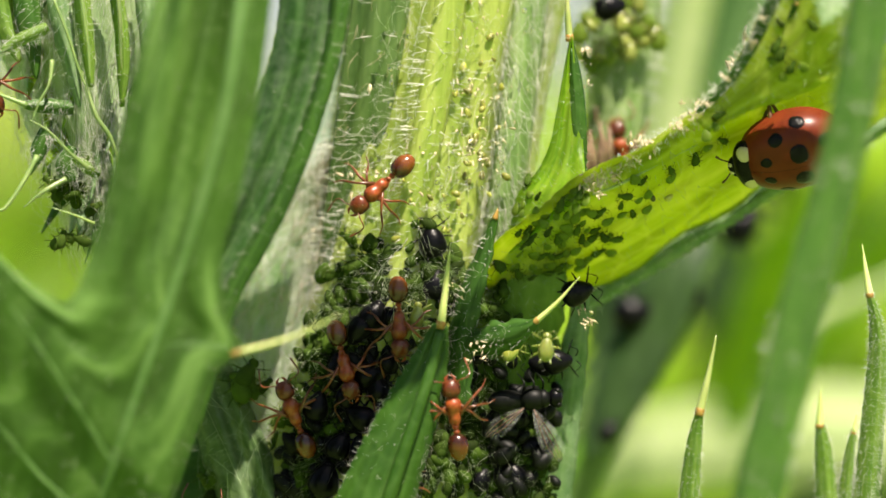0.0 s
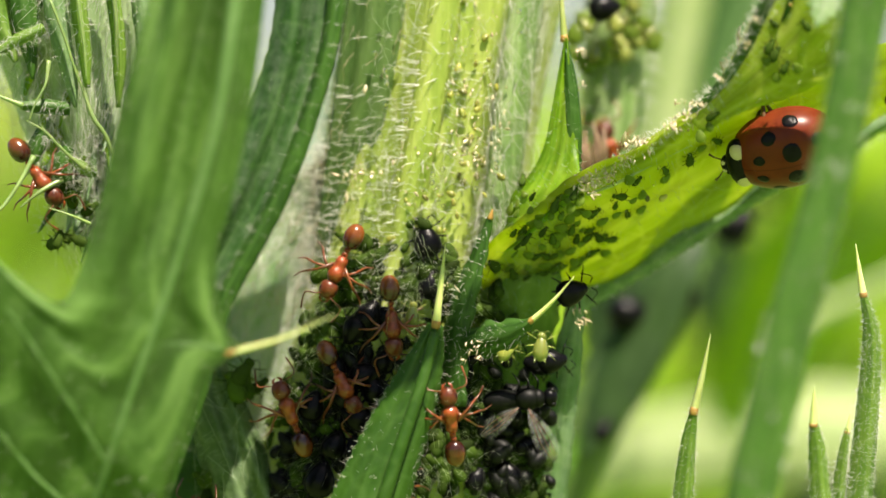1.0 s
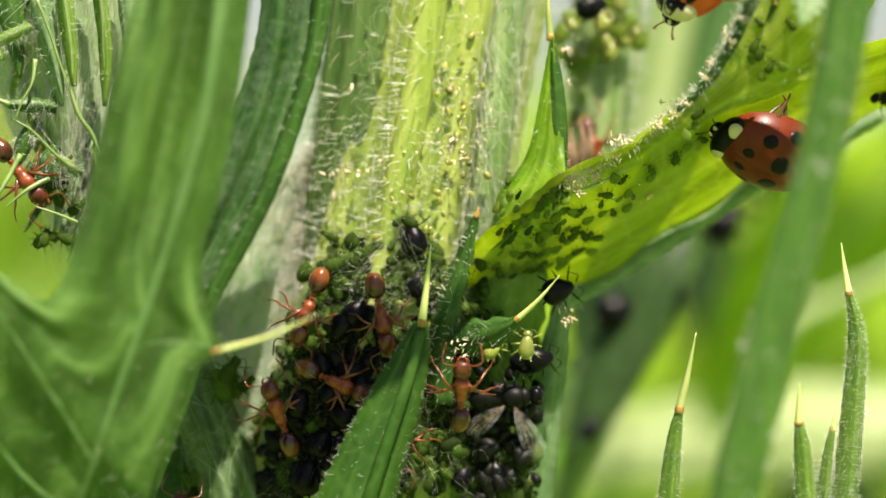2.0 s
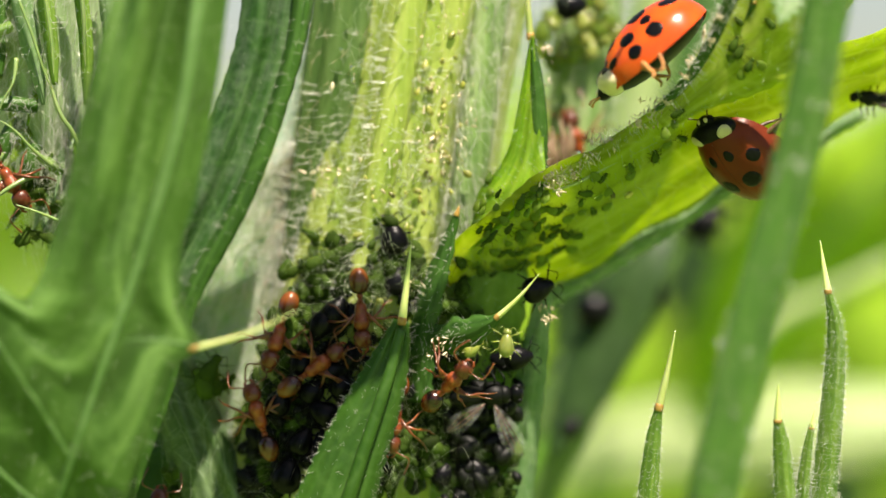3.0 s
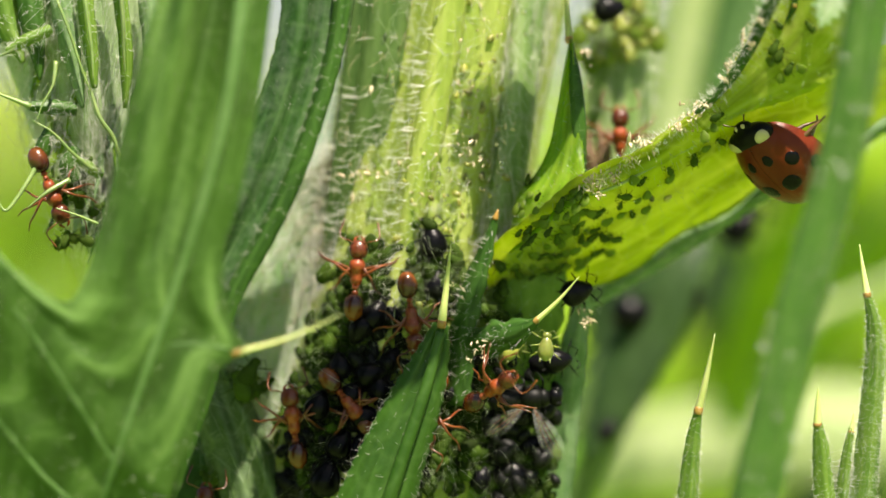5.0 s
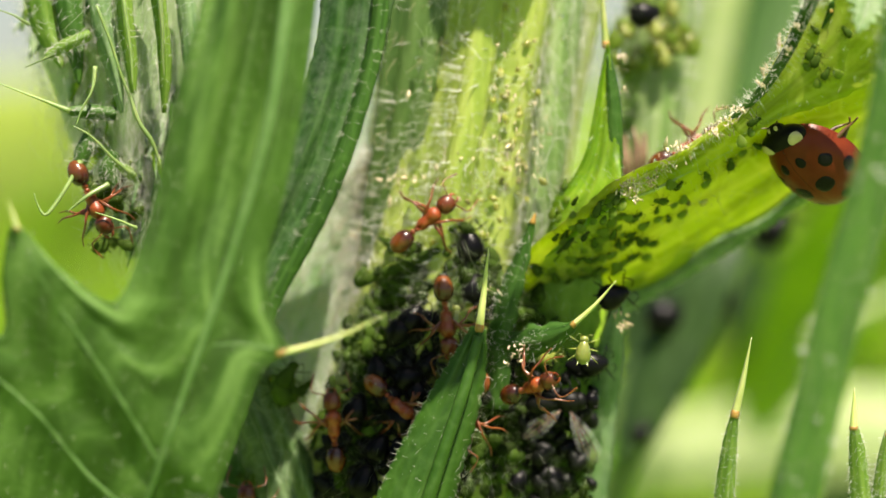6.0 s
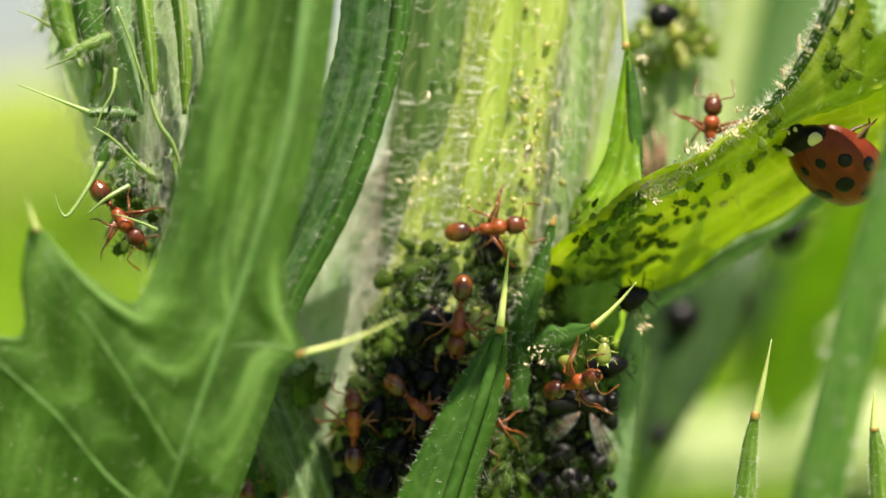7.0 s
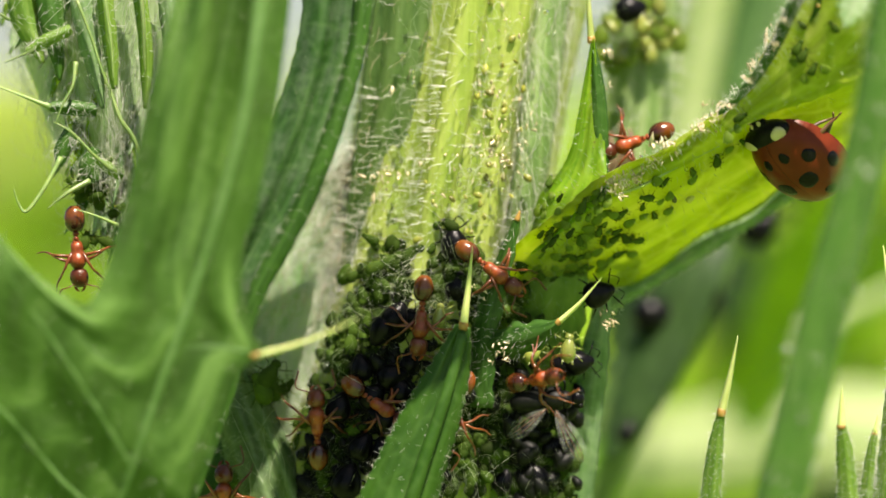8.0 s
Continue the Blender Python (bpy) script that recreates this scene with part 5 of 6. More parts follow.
KINDS = {"black": aphid_parts(BLACK, BLACK_DULL, 1.1), "green": aphid_parts(APHID, APHID), "pale": aphid_parts(APHID_PALE, APHID_PALE), "leaf": aphid_parts(APHID_LEAF, APHID_LEAF, 0.5)}
APHID_LABELS = {"black": "glossy black aphid sucking on the stem", "green": "small dark green aphid on the stem", "leaf": "small green aphid on the leaf underside", "pale": "pale yellow-green aphid with long legs"}


def seat(skins, x, z):
    """The skin point nearest to the camera's side above (x, z) on the face, and its normal."""
    best = None
    for ob in skins:
        if ob.name not in SKINS:
            n = len(ob.data.polygons)
            c, nn = np.empty(n * 3), np.empty(n * 3)
            ob.data.polygons.foreach_get("center", c)
            ob.data.polygons.foreach_get("normal", nn)
            SKINS[ob.name] = (c.reshape(-1, 3) / MM, nn.reshape(-1, 3))
        c, nn = SKINS[ob.name]
        d = np.hypot(c[:, 0] - x, c[:, 2] - z) + np.where(nn[:, 1] < -0.1, 0, 1e6)
        i = int(np.argmin(d + 0.05 * c[:, 1]))
        if d[i] < 0.6 and (best is None or c[i, 1] < best[0]):
            best = (float(c[i, 1]), V(nn[i]))
    return best


SKINS = {}


def aphid(kind, x, y, z, head, size=1.0, roll=0.0, normal=None):
    body, legs = KINDS[kind]
    a = thing("aphid", APHID_LABELS[kind], "aphid", kind + " aphids")
    part("body", body, a)
    for l in legs:
        part(l.name.split(".")[0], l, a)
    m = pose(x * MM, y * MM, z * MM, 90, -head, 0) @ pose(0, 0, 0, roll, 0, 0)
    if normal is not None:
        nose = V((math.cos(radians(head)), 0, math.sin(radians(head))))
        nose = (nose - normal * nose.dot(normal)).normalized()
        m = Matrix.Translation(V((x, y, z)) * MM) @ Matrix((nose, normal.cross(nose), normal)).transposed().to_4x4()
    a.matrix_basis = m @ Matrix.Diagonal((size, size, size * {"green": 0.75, "leaf": 0.55}.get(kind, 1.0), 1))
    return a


def black_aphids():
    for x, y, z, s, head in [(-0.57, 0, 0.39, 1.35, 100), (-0.42, 0, -1.92, 1.2, 80), (-3.71, -0.6, -3.56, 1.3, 60), (-4.45, -0.8, -4.3, 1.2, 240), (-2.82, -0.3, -3.56, 1.0, 140), (-3.85, -0.8, -6.69, 1.3, 20), (-3.4, -0.9, -7.44, 1.2, 110), (-6.69, -0.8, -8.34, 1.25, 70), (-5.5, -0.6, -6.25, 1.1, 100), (-6.24, -0.9, -12.21, 1.5, 75), (-4.3, -1, -8.93, 1.3, 150), (-5.49, -1, -10.42, 1.2, 60), (-4.3, -1, -10.72, 1.3, 100), (-2.81, -0.6, -5.95, 1.1, 60), (-4.9, -0.8, -7.74, 1.2, 45), (7.07, -0.4, -2.31, 1.3, 20), (6.04, 0.2, -5.98, 1.2, 10), (5.29, 0.4, -6.13, 1.1, 170), (2.89, 0.8, -10.81, 1.1, 70), (3.79, 0.6, -12.01, 1.1, 120), (1.98, 0.5, -12.3, 1.0, 60), (4.7, 0.9, -10.52, 1.1, 30), (9.05, 5.2, 13.14, 1.3, 10)]:
        aphid("black", x, y, z, head, s)
    for x, y, z, s, head in [(11.09, 20, -3.76, 1.9, 10), (14.29, 21, -2.62, 1.8, 70), (17.59, 23, 1.37, 1.9, 50), (9.52, 18, -10.59, 1.0, 60)]:
        aphid("black", x, y, z, head, s)


def green_aphids():
    rnd = random.Random(21)
    spots = []
    # leaf underside near the junction
    taken = []
    for (x, z, rx, rz, lean), n in zip([(6.8, 2.0, 1.0, 1.1, 0), (6.7, 0.4, 1.6, 1.5, 0), (5.3, -0.8, 1.5, 1.5, 0), (4.6, 1.8, 0.8, 1.9, 0), (8.6, 0.9, 0.9, 1.3, 0), (10.7, 3.1, 2.0, 0.9, 33), (13.4, 5.2, 1.6, 0.7, 33), (18.2, 10.4, 1.8, 1.6, 50), (14.2, 6.6, 0.6, 0.5, 0)], (60, 70, 44, 30, 14, 13, 5, 9, 3)):
        for _ in range(n):
            a, q = rnd.uniform(0, 6.28), rnd.uniform(0, 1) ** 0.55
            ex, ez = q * math.cos(a) * rx, q * math.sin(a) * rz
            c, w = math.cos(radians(lean)), math.sin(radians(lean))
            px, pz = x + ex * c - ez * w, z + ex * w + ez * c
            size, head = rnd.uniform(0.36, 0.6), rnd.uniform(20, 160)
            on = seat(LEAF_SKINS, px, pz)
            if on and all(math.hypot(px - u, pz - w2) > 0.34 for u, w2 in taken):
                taken.append((px, pz))
                aphid("green" if rnd.random() < 0.4 else "leaf", px, on[0], pz, head, size, 0, on[1])
    # the dark crowd on the lower stem and the wings
    for (x, y, z, r), n in zip([(-4.02, -0.2, -0.27, 1.8), (-5.22, 0, -2.37, 1.5), (-2.52, -0.3, -0.87, 1.2), (-4.91, -0.4, -5.36, 1.8), (-6.73, 0.2, -9.58, 2.1), (-9.46, 0.8, -10.81, 1.81), (-11.25, 0.6, -10.8, 1.5), (-10.35, 0.6, -7.49, 0.9), (1.98, -0.3, -1.77, 1.35), (2.28, 0, -3.57, 1.35), (1.68, 0.2, -9.58, 2.1), (3.49, 0.4, -11.39, 1.8), (4.4, 0.8, -9.61, 1.51), (-0.72, -0.5, -7.15, 1.2), (-4.31, -0.6, -9.54, 1.5), (-11.84, 0.4, -12.6, 1.8)], (9, 8, 6, 8, 9, 9, 7, 3, 5, 4, 1, 1, 1, 2, 4, 7)):
        for _ in range(n):
            a, q = rnd.uniform(0, 6.28), rnd.uniform(0, 1) ** 0.6 * r
            spots.append((x + q * math.cos(a), y + rnd.uniform(-0.1, 0.5), z + q * math.sin(a), rnd.uniform(0.45, 0.85)))
    for (x, y, z, r), n in zip([(9.47, 6.4, 12.26, 1.86), (10.73, 6.8, 11.51, 1.24), (8.54, 6.2, 11.17, 1.24)], (16, 10, 8)):
        for _ in range(n):
            a, q = rnd.uniform(0, 6.28), rnd.uniform(0, 1) ** 0.6 * r
            spots.append((x + q * math.cos(a), y, z + q * math.sin(a), rnd.uniform(0.6, 0.95)))
    for i, (x, y, z, s) in enumerate(spots):
        aphid(("pale" if i % 3 == 0 else "leaf") if y > 5 else "green", x, y, z, rnd.uniform(20, 160), s, rnd.uniform(-20, 20))
    for (x, y, z, r) in [(-10.48, 0.2, -6.73, 1.05), (-10.78, 0.2, -7.48, 1.05), (-1.37, -1.4, -3.55, 0.77), (3.61, -1, -5.49, 0.72), (-1.91, -1.2, -4.29, 0.6)]:
        aphid("pale" if r < 0.9 else "green", x, y, z, rnd.uniform(40, 140), r * 1.1)
    th = aphid("pale", *(5.35, -4.2, -5.2), 85, 0.95)


def crowd(name, mat, seed, regions, label, lo, hi, flat=0.7):
    """Aphids packed too densely to count, body by body."""
    rnd = random.Random(seed)
    pieces = []
    for x, y, z, r, n in regions:
        for _ in range(n):
            a, q = rnd.uniform(0, 6.28), rnd.uniform(0, 1) ** 0.5 * r
            s = rnd.uniform(lo, hi)
            rot = (pose(0, 0, 0, 90, rnd.uniform(-160, -20), 0) @ pose(0, 0, 0, rnd.uniform(-35, 35), rnd.uniform(-25, 25), 0)).to_3x3()
            pieces.append(ball((x + q * math.cos(a), y + rnd.uniform(-0.3, 0.3), z + q * math.sin(a)), (0.72 * s, 0.46 * s, 0.42 * s * flat * 1.3), 10, 7, rot, 0.25))
    ob = new(name, joined(name, pieces, mat))
    tagged(ob, label, "aphids", kind="stuff")
    return ob


black_aphids()
green_aphids()
left_plant()
veiled = crowd("aphid_crowd", APHID_CROWD, 81, [(*p[:4], n) for p, n in zip([(-4.02, -0.1, -2.37, 2.1), (-5.51, -0.2, -4.77, 1.8), (-2.52, -0.3, -3.56, 1.8), (-4.31, -0.4, -9.55, 2.4), (-5.51, -0.3, -12.25, 2.1), (-1.91, -0.6, -11.34, 1.79), (0.18, -0.6, -11.34, 1.5), (1.98, 0.4, -7.79, 1.8), (2.59, 0.4, -11.69, 2.4), (4.69, 0.6, -12.01, 1.81), (-10.65, 0.6, -13.81, 1.81), (-8.55, 0.6, -13.51, 1.5), (1.68, 0, -3.57, 1.5), (3.48, 0, -2.97, 1.35), (-0.42, -0.6, -5.95, 1.5), (-3.73, 0.5, -4.78, 3.61), (-4.33, 0.5, -7.79, 3.91), (-4.33, 0.4, -11.99, 4.21), (-0.12, 0.2, -9.58, 2.7), (2.29, 1, -9.62, 2.71), (-3.73, 0.5, -0.42, 1.8), (-4.93, 0.5, -1.77, 1.65), (-1.77, -0.1, -1.17, 1.65), (-0.72, -0.2, -2.67, 1.35), (-2.82, 0.1, 0.03, 1.35), (0.3, -0.3, -1.2, 1.2), (1.0, -0.2, -2.6, 1.2), (-1.2, -0.3, 0.5, 1.0)], (44, 40, 34, 60, 70, 40, 30, 34, 50, 30, 16, 40, 8, 6, 20, 64, 120, 150, 70, 60, 14, 12, 22, 20, 6, 22, 22, 9))], "dark green aphids crowded over the lower stem", 0.45, 0.9)
hairs_on(veiled, 5000, 1.7, 0.0075, HAIR_FINE, 85, "plant_wool", droop=0.9, lean=(-0.4, -0.5, 0.2), front=True, wild=0.8, label="fine pale plant wool")
crowd("dark_aphid_crowd", BLACK_DULL, 82, [(*p[:4], n) for p, n in zip([(-4.3, -0.7, -7.44, 2.39), (-4.9, -0.7, -10.73, 2.39), (-2.81, -0.5, -5.36, 1.5), (-1.32, -0.6, -8.94, 1.5), (3.48, -0.2, -9.56, 2.4), (2.88, 0, -7.47, 1.8), (5.29, 0.3, -7.78, 1.5), (-2.51, -0.6, -12.23, 1.5), (1.98, -0.2, -11.96, 2.1), (4.68, 0.2, -11.38, 1.8), (1.08, -0.4, -6.56, 1.2), (-7.0, 0.2, -10.6, 1.6), (-7.0, 0.1, -12.9, 1.7), (-5.2, -0.3, -13.4, 1.6)], (30, 34, 12, 18, 12, 8, 6, 22, 10, 8, 6, 26, 28, 22))], "black aphids packed in the shaded hollow of the stem", 0.5, 1.0, 0.9)
crowd("young_aphids", APHID_YOUNG, 83, [(*p[:4], n) for p, n in zip([(-0.72, -0.4, 3.62, 1.5), (1.38, -0.3, 3.33, 1.5), (1.68, 0.2, 9.64, 1.8), (1.98, 0.1, 6.93, 1.35), (-2.52, -0.3, 1.83, 1.8), (10.89, -1.6, 3.6, 1.79), (2.28, 0, 4.23, 1.2), (1.68, 0.4, 12.05, 1.5), (1.08, -0.3, 0.93, 1.2)], (4, 6, 6, 7, 3, 4, 6, 4, 4))], "tiny yellow young aphids on the stem", 0.16, 0.42)


def honeydew():
    rnd = random.Random(84)
    pieces = []
    for (x, y, z, r), n in zip([(0.18, -0.6, 3.47, 1.2), (1.38, -0.5, 4.22, 1.8), (-1.32, -0.5, 7.21, 2.69), (-1.92, 0.2, 11.44, 2.1), (-4.03, 0.6, 3.34, 1.5), (5.28, 0, 12.03, 1.2), (10.27, -2.2, 4.18, 1.78)], (14, 14, 12, 8, 8, 4, 10)):
        for _ in range(n):
            a, q = rnd.uniform(0, 6.28), rnd.uniform(0, 1) ** 0.5 * r
            s = rnd.uniform(0.04, 0.15)
            pieces.append(ball((x + q * math.cos(a), y - 0.4 - rnd.uniform(0, 0.5), z + q * math.sin(a)), (s, s, s * 1.1), 8, 6))
    tagged(new("honeydew_drops", joined("honeydew_drops", pieces, DEW)), "clear sticky honeydew drops hanging in the hairs", "drops", kind="stuff")


honeydew()


# ---- dead winged insects ----
def winged(x, y, z, turn, size, label, wings):
    a = thing("winged_insect", label, "insect")
    part("abdomen", mesh_from("abdomen", *ball((-1.35, 0, 0.45), (1.05, 0.6, 0.5), 16, 10, None, 0.1), BLACK_DULL), a)
    part("thorax", joined("thorax", [ball((0, 0, 0.55), (0.72, 0.62, 0.58)), ball((0.55, 0, 0.62), (0.4, 0.5, 0.42))], BLACK_DULL), a)
    h = part("head", mesh_from("head", *ball((1.2, 0, 0.5), (0.4, 0.52, 0.42)), BLACK), a)
    for s in (1, -1):
        part("eye", mesh_from("eye", *ball((1.32, 0.36 * s, 0.62), (0.2, 0.18, 0.22), 10, 8), BLACK_DULL), h, "dark eye")
        for k in (0.5, 0.0, -0.5):
            part("leg", mesh_from("leg", *limb([(k, 0.35 * s, 0.4), (k + 0.1, 0.9 * s, 0.7), (k - 0.2, 1.4 * s, 0.1)], [0.07, 0.06, 0.03]), BLACK_DULL), a)
    for x0, y0, x1, y1, w in wings:
        q = [(x0 + (x1 - x0) * f, y0 + (y1 - y0) * f, 1.05 + 0.25 * math.sin(math.pi * f), w * g) for f, g in ((0, 0.12), (0.25, 0.62), (0.6, 1.0), (0.85, 0.85), (1.0, 0.2))]
        v, f, _ = blade_data(q, n=22, across=10, thick=0.02, cup=0.06, wave=0.04, face=(0, 0, 1))
        wg = part("wing", mesh_from("wing", v, f, WING), a, "clear glassy wing")
        for off in (-0.45, 0.0, 0.4):
            dx, dy = -(y1 - y0), x1 - x0
            ln = math.hypot(dx, dy)
            mx, my = x0 + (x1 - x0) * 0.6 + dx / ln * off * w, y0 + (y1 - y0) * 0.6 + dy / ln * off * w
            tube("vein", [(x0, y0, 1.09, 0.03), (mx, my, 1.33, 0.022), (x1 + dx / ln * off * w * 0.4, y1 + dy / ln * off * w * 0.4, 1.14, 0.01)], BROWN, wg, 10, 5, "thin brown vein")
    a.matrix_basis = pose(x * MM, y * MM, z * MM, 90, -turn, 0) @ Matrix.Diagonal((size, size, size, 1))
    return a


winged(4.75, -0.5, -7.95, 4, 1.0, "dead black winged insect with clear wings among aphids", [(-0.5, -0.4, -2.6, -1.75, 0.5), (0.0, -0.5, 1.2, -3.3, 0.6)])
winged(24.96, 1, 7.93, 170, 0.7, "small black winged aphid on the leaf", [(-0.2, 0.3, -2.4, 0.9, 0.45), (-0.2, -0.3, -2.4, -0.9, 0.45)])


# ---- husks and specks ----
def husks():
    rnd = random.Random(31)
    pieces = []
    for (x, y, z, r), n in zip([(1.08, -0.3, 4.52, 1.8), (2.28, -0.3, 4.82, 1.2), (-2.51, -0.5, 3.32, 1.8), (-4.33, 0.5, 3.64, 1.2), (8.13, -3.6, 3.42, 0.77), (10.19, -3.6, 5.04, 0.88), (12.82, -3.9, 6.94, 0.88), (15.39, -1.2, 9.87, 0.6), (16.31, -0.8, 11.38, 0.6), (0.48, 0, 7.23, 2.7), (1.69, 0.6, 10.86, 2.41), (7.51, -0.6, -3.56, 0.6), (-2.51, -0.4, 7.81, 1.8), (1.95, -2.6, -5.3, 0.59), (0.48, -1.6, -2.35, 0.6), (2.88, 0.2, 7.24, 1.2), (-6.48, 2, 0.64, 0.91), (7.68, 0, 10.23, 0.48)], (18, 18, 10, 14, 40, 30, 40, 30, 24, 14, 10, 18, 6, 12, 14, 10, 14, 8)):
        for _ in range(n):
            a, q = rnd.uniform(0, 6.28), rnd.uniform(0, 1) ** 0.5 * r
            rot = Euler([rnd.uniform(0, 6) for _ in range(3)]).to_matrix()
            s = rnd.uniform(0.025, 0.095) * (1.9 if rnd.random() < 0.12 else 1)
            v, f = ball((0, 0, 0), (s * rnd.uniform(1.2, 2.6), s * rnd.uniform(0.5, 1.0), s * 0.35), 6, 4, rot)
            c = V((x + q * math.cos(a), y - 0.3, z + q * math.sin(a)))
            pieces.append(([c + p * rnd.uniform(0.6, 1.35) for p in v], f))
    for (x, y, z, r), n in zip([(7.69, -3.6, 3.51, 0.65), (8.72, -3.6, 3.86, 0.65), (9.6, -3.7, 4.51, 0.47), (10.77, -3.8, 5.47, 0.41), (12.21, -4.4, 6.43, 0.41), (13.01, -4.6, 6.92, 0.47), (13.7, -4.9, 7.58, 0.41), (14.74, -5.8, 8.77, 0.35), (15.81, -6.9, 10.6, 0.35), (16.33, -7.7, 11.71, 0.35), (7.49, -1, -3.85, 0.48), (1.95, -3, -5.05, 0.41), (1.36, -3, -5.88, 0.3), (1.83, -0.4, 11.41, 1.8), (2.42, -0.5, 8.41, 1.8), (1.97, -0.7, 5.41, 1.79), (-1.92, -0.5, 5.42, 1.5), (-4.03, 0.4, 3.64, 1.2), (7.51, -0.6, 8.7, 0.36), (7.66, -0.4, 10.51, 0.3)], (40, 34, 18, 14, 18, 18, 16, 12, 10, 8, 14, 6, 4, 14, 18, 24, 10, 16, 8, 8)):
        for _ in range(n):
            rot = Euler([rnd.uniform(0, 6) for _ in range(3)]).to_matrix()
            s = rnd.uniform(0.03, 0.10)
            v, f = ball((0, 0, 0), (s * rnd.uniform(1.0, 2.0), s * rnd.uniform(0.5, 1.0), s * 0.4), 7, 5, rot)
            c = V((x + rnd.gauss(0, r * 0.5), y - 0.2 + rnd.uniform(-0.3, 0.3), z + rnd.gauss(0, r * 0.35)))
            pieces.append(([c + p * rnd.uniform(0.5, 1.4) for p in v], f))
    tagged(new("aphid_husks", joined("aphid_husks", pieces, HUSK)), "tan shed aphid skins caught in the stem's hairs", "debris", kind="stuff")


husks()


def silk():
    th = thing("silk_threads", "loose shiny spider threads across the aphid crowd", "cobweb", kind="stuff")
    for p in ([(0.92, -2, -11.7, 0), (1.96, -2.4, -12.57, 0), (3.43, -2.6, -13.74, 0)], [(-0.42, -2, -10.66, 0), (0.47, -2.6, -11.96, 0), (0.83, -2.6, -13.59, 0)], [(9.15, -0.6, 5.86, 0), (10.89, -1.6, 5.33, 0), (12.33, -2.4, 5.96, 0)], [(1.01, -2.4, -11.89, 0), (2.85, -2.2, -10.65, 0), (3.59, -2, -11.55, 0)]):
        tube("thread", p, HAIR, th, 12, 4)


silk()


# ---- movement ----
def crawl(ob, rows, tilt=None, size=1.0):
    """Rows of seconds, place and heading on the plant's face; tilt rows turn the animal about its own axis and nose."""
    out = []
    for t, x, y, z, head in rows:
        m = pose(x * MM, y * MM, z * MM, 90, -head, 0)
        if tilt:
            r = np.interp(t, [q[0] for q in tilt], [q[1] for q in tilt])
            p = np.interp(t, [q[0] for q in tilt], [q[2] for q in tilt])
            m = m @ pose(0, 0, 0, r, p, 0)
        out.append((t, m))
    if out[-1][0] < 8:
        out.append((8.0, out[-1][1]))
    walk(ob, out)


def step_legs(ob, rows, swing=16):
    """The six legs swing in two sets of three while the animal walks."""
    legs = [c for c in ob.children if c.name.startswith("leg")]
    T = [r[0] for r in rows]
    for i, leg in enumerate(legs):
        base = leg.matrix_basis.copy()
        keys = []
        for k in range(41):
            t = k * 0.2
            j = max(1, min(len(T) - 1, int(np.searchsorted(T, t))))
            a, b = rows[j - 1], rows[j]
            speed = math.hypot(b[1] - a[1], b[3] - a[3]) / max(b[0] - a[0], 0.1) + abs(b[4] - a[4]) / max(b[0] - a[0], 0.1) * 0.02
            amp = swing * min(1.0, speed / 1.5)
            keys.append((t, base @ pose(0, 0, 0, 0, 0, amp * math.sin(3.1 * k + math.pi * (i % 2)))))
        walk(leg, keys)


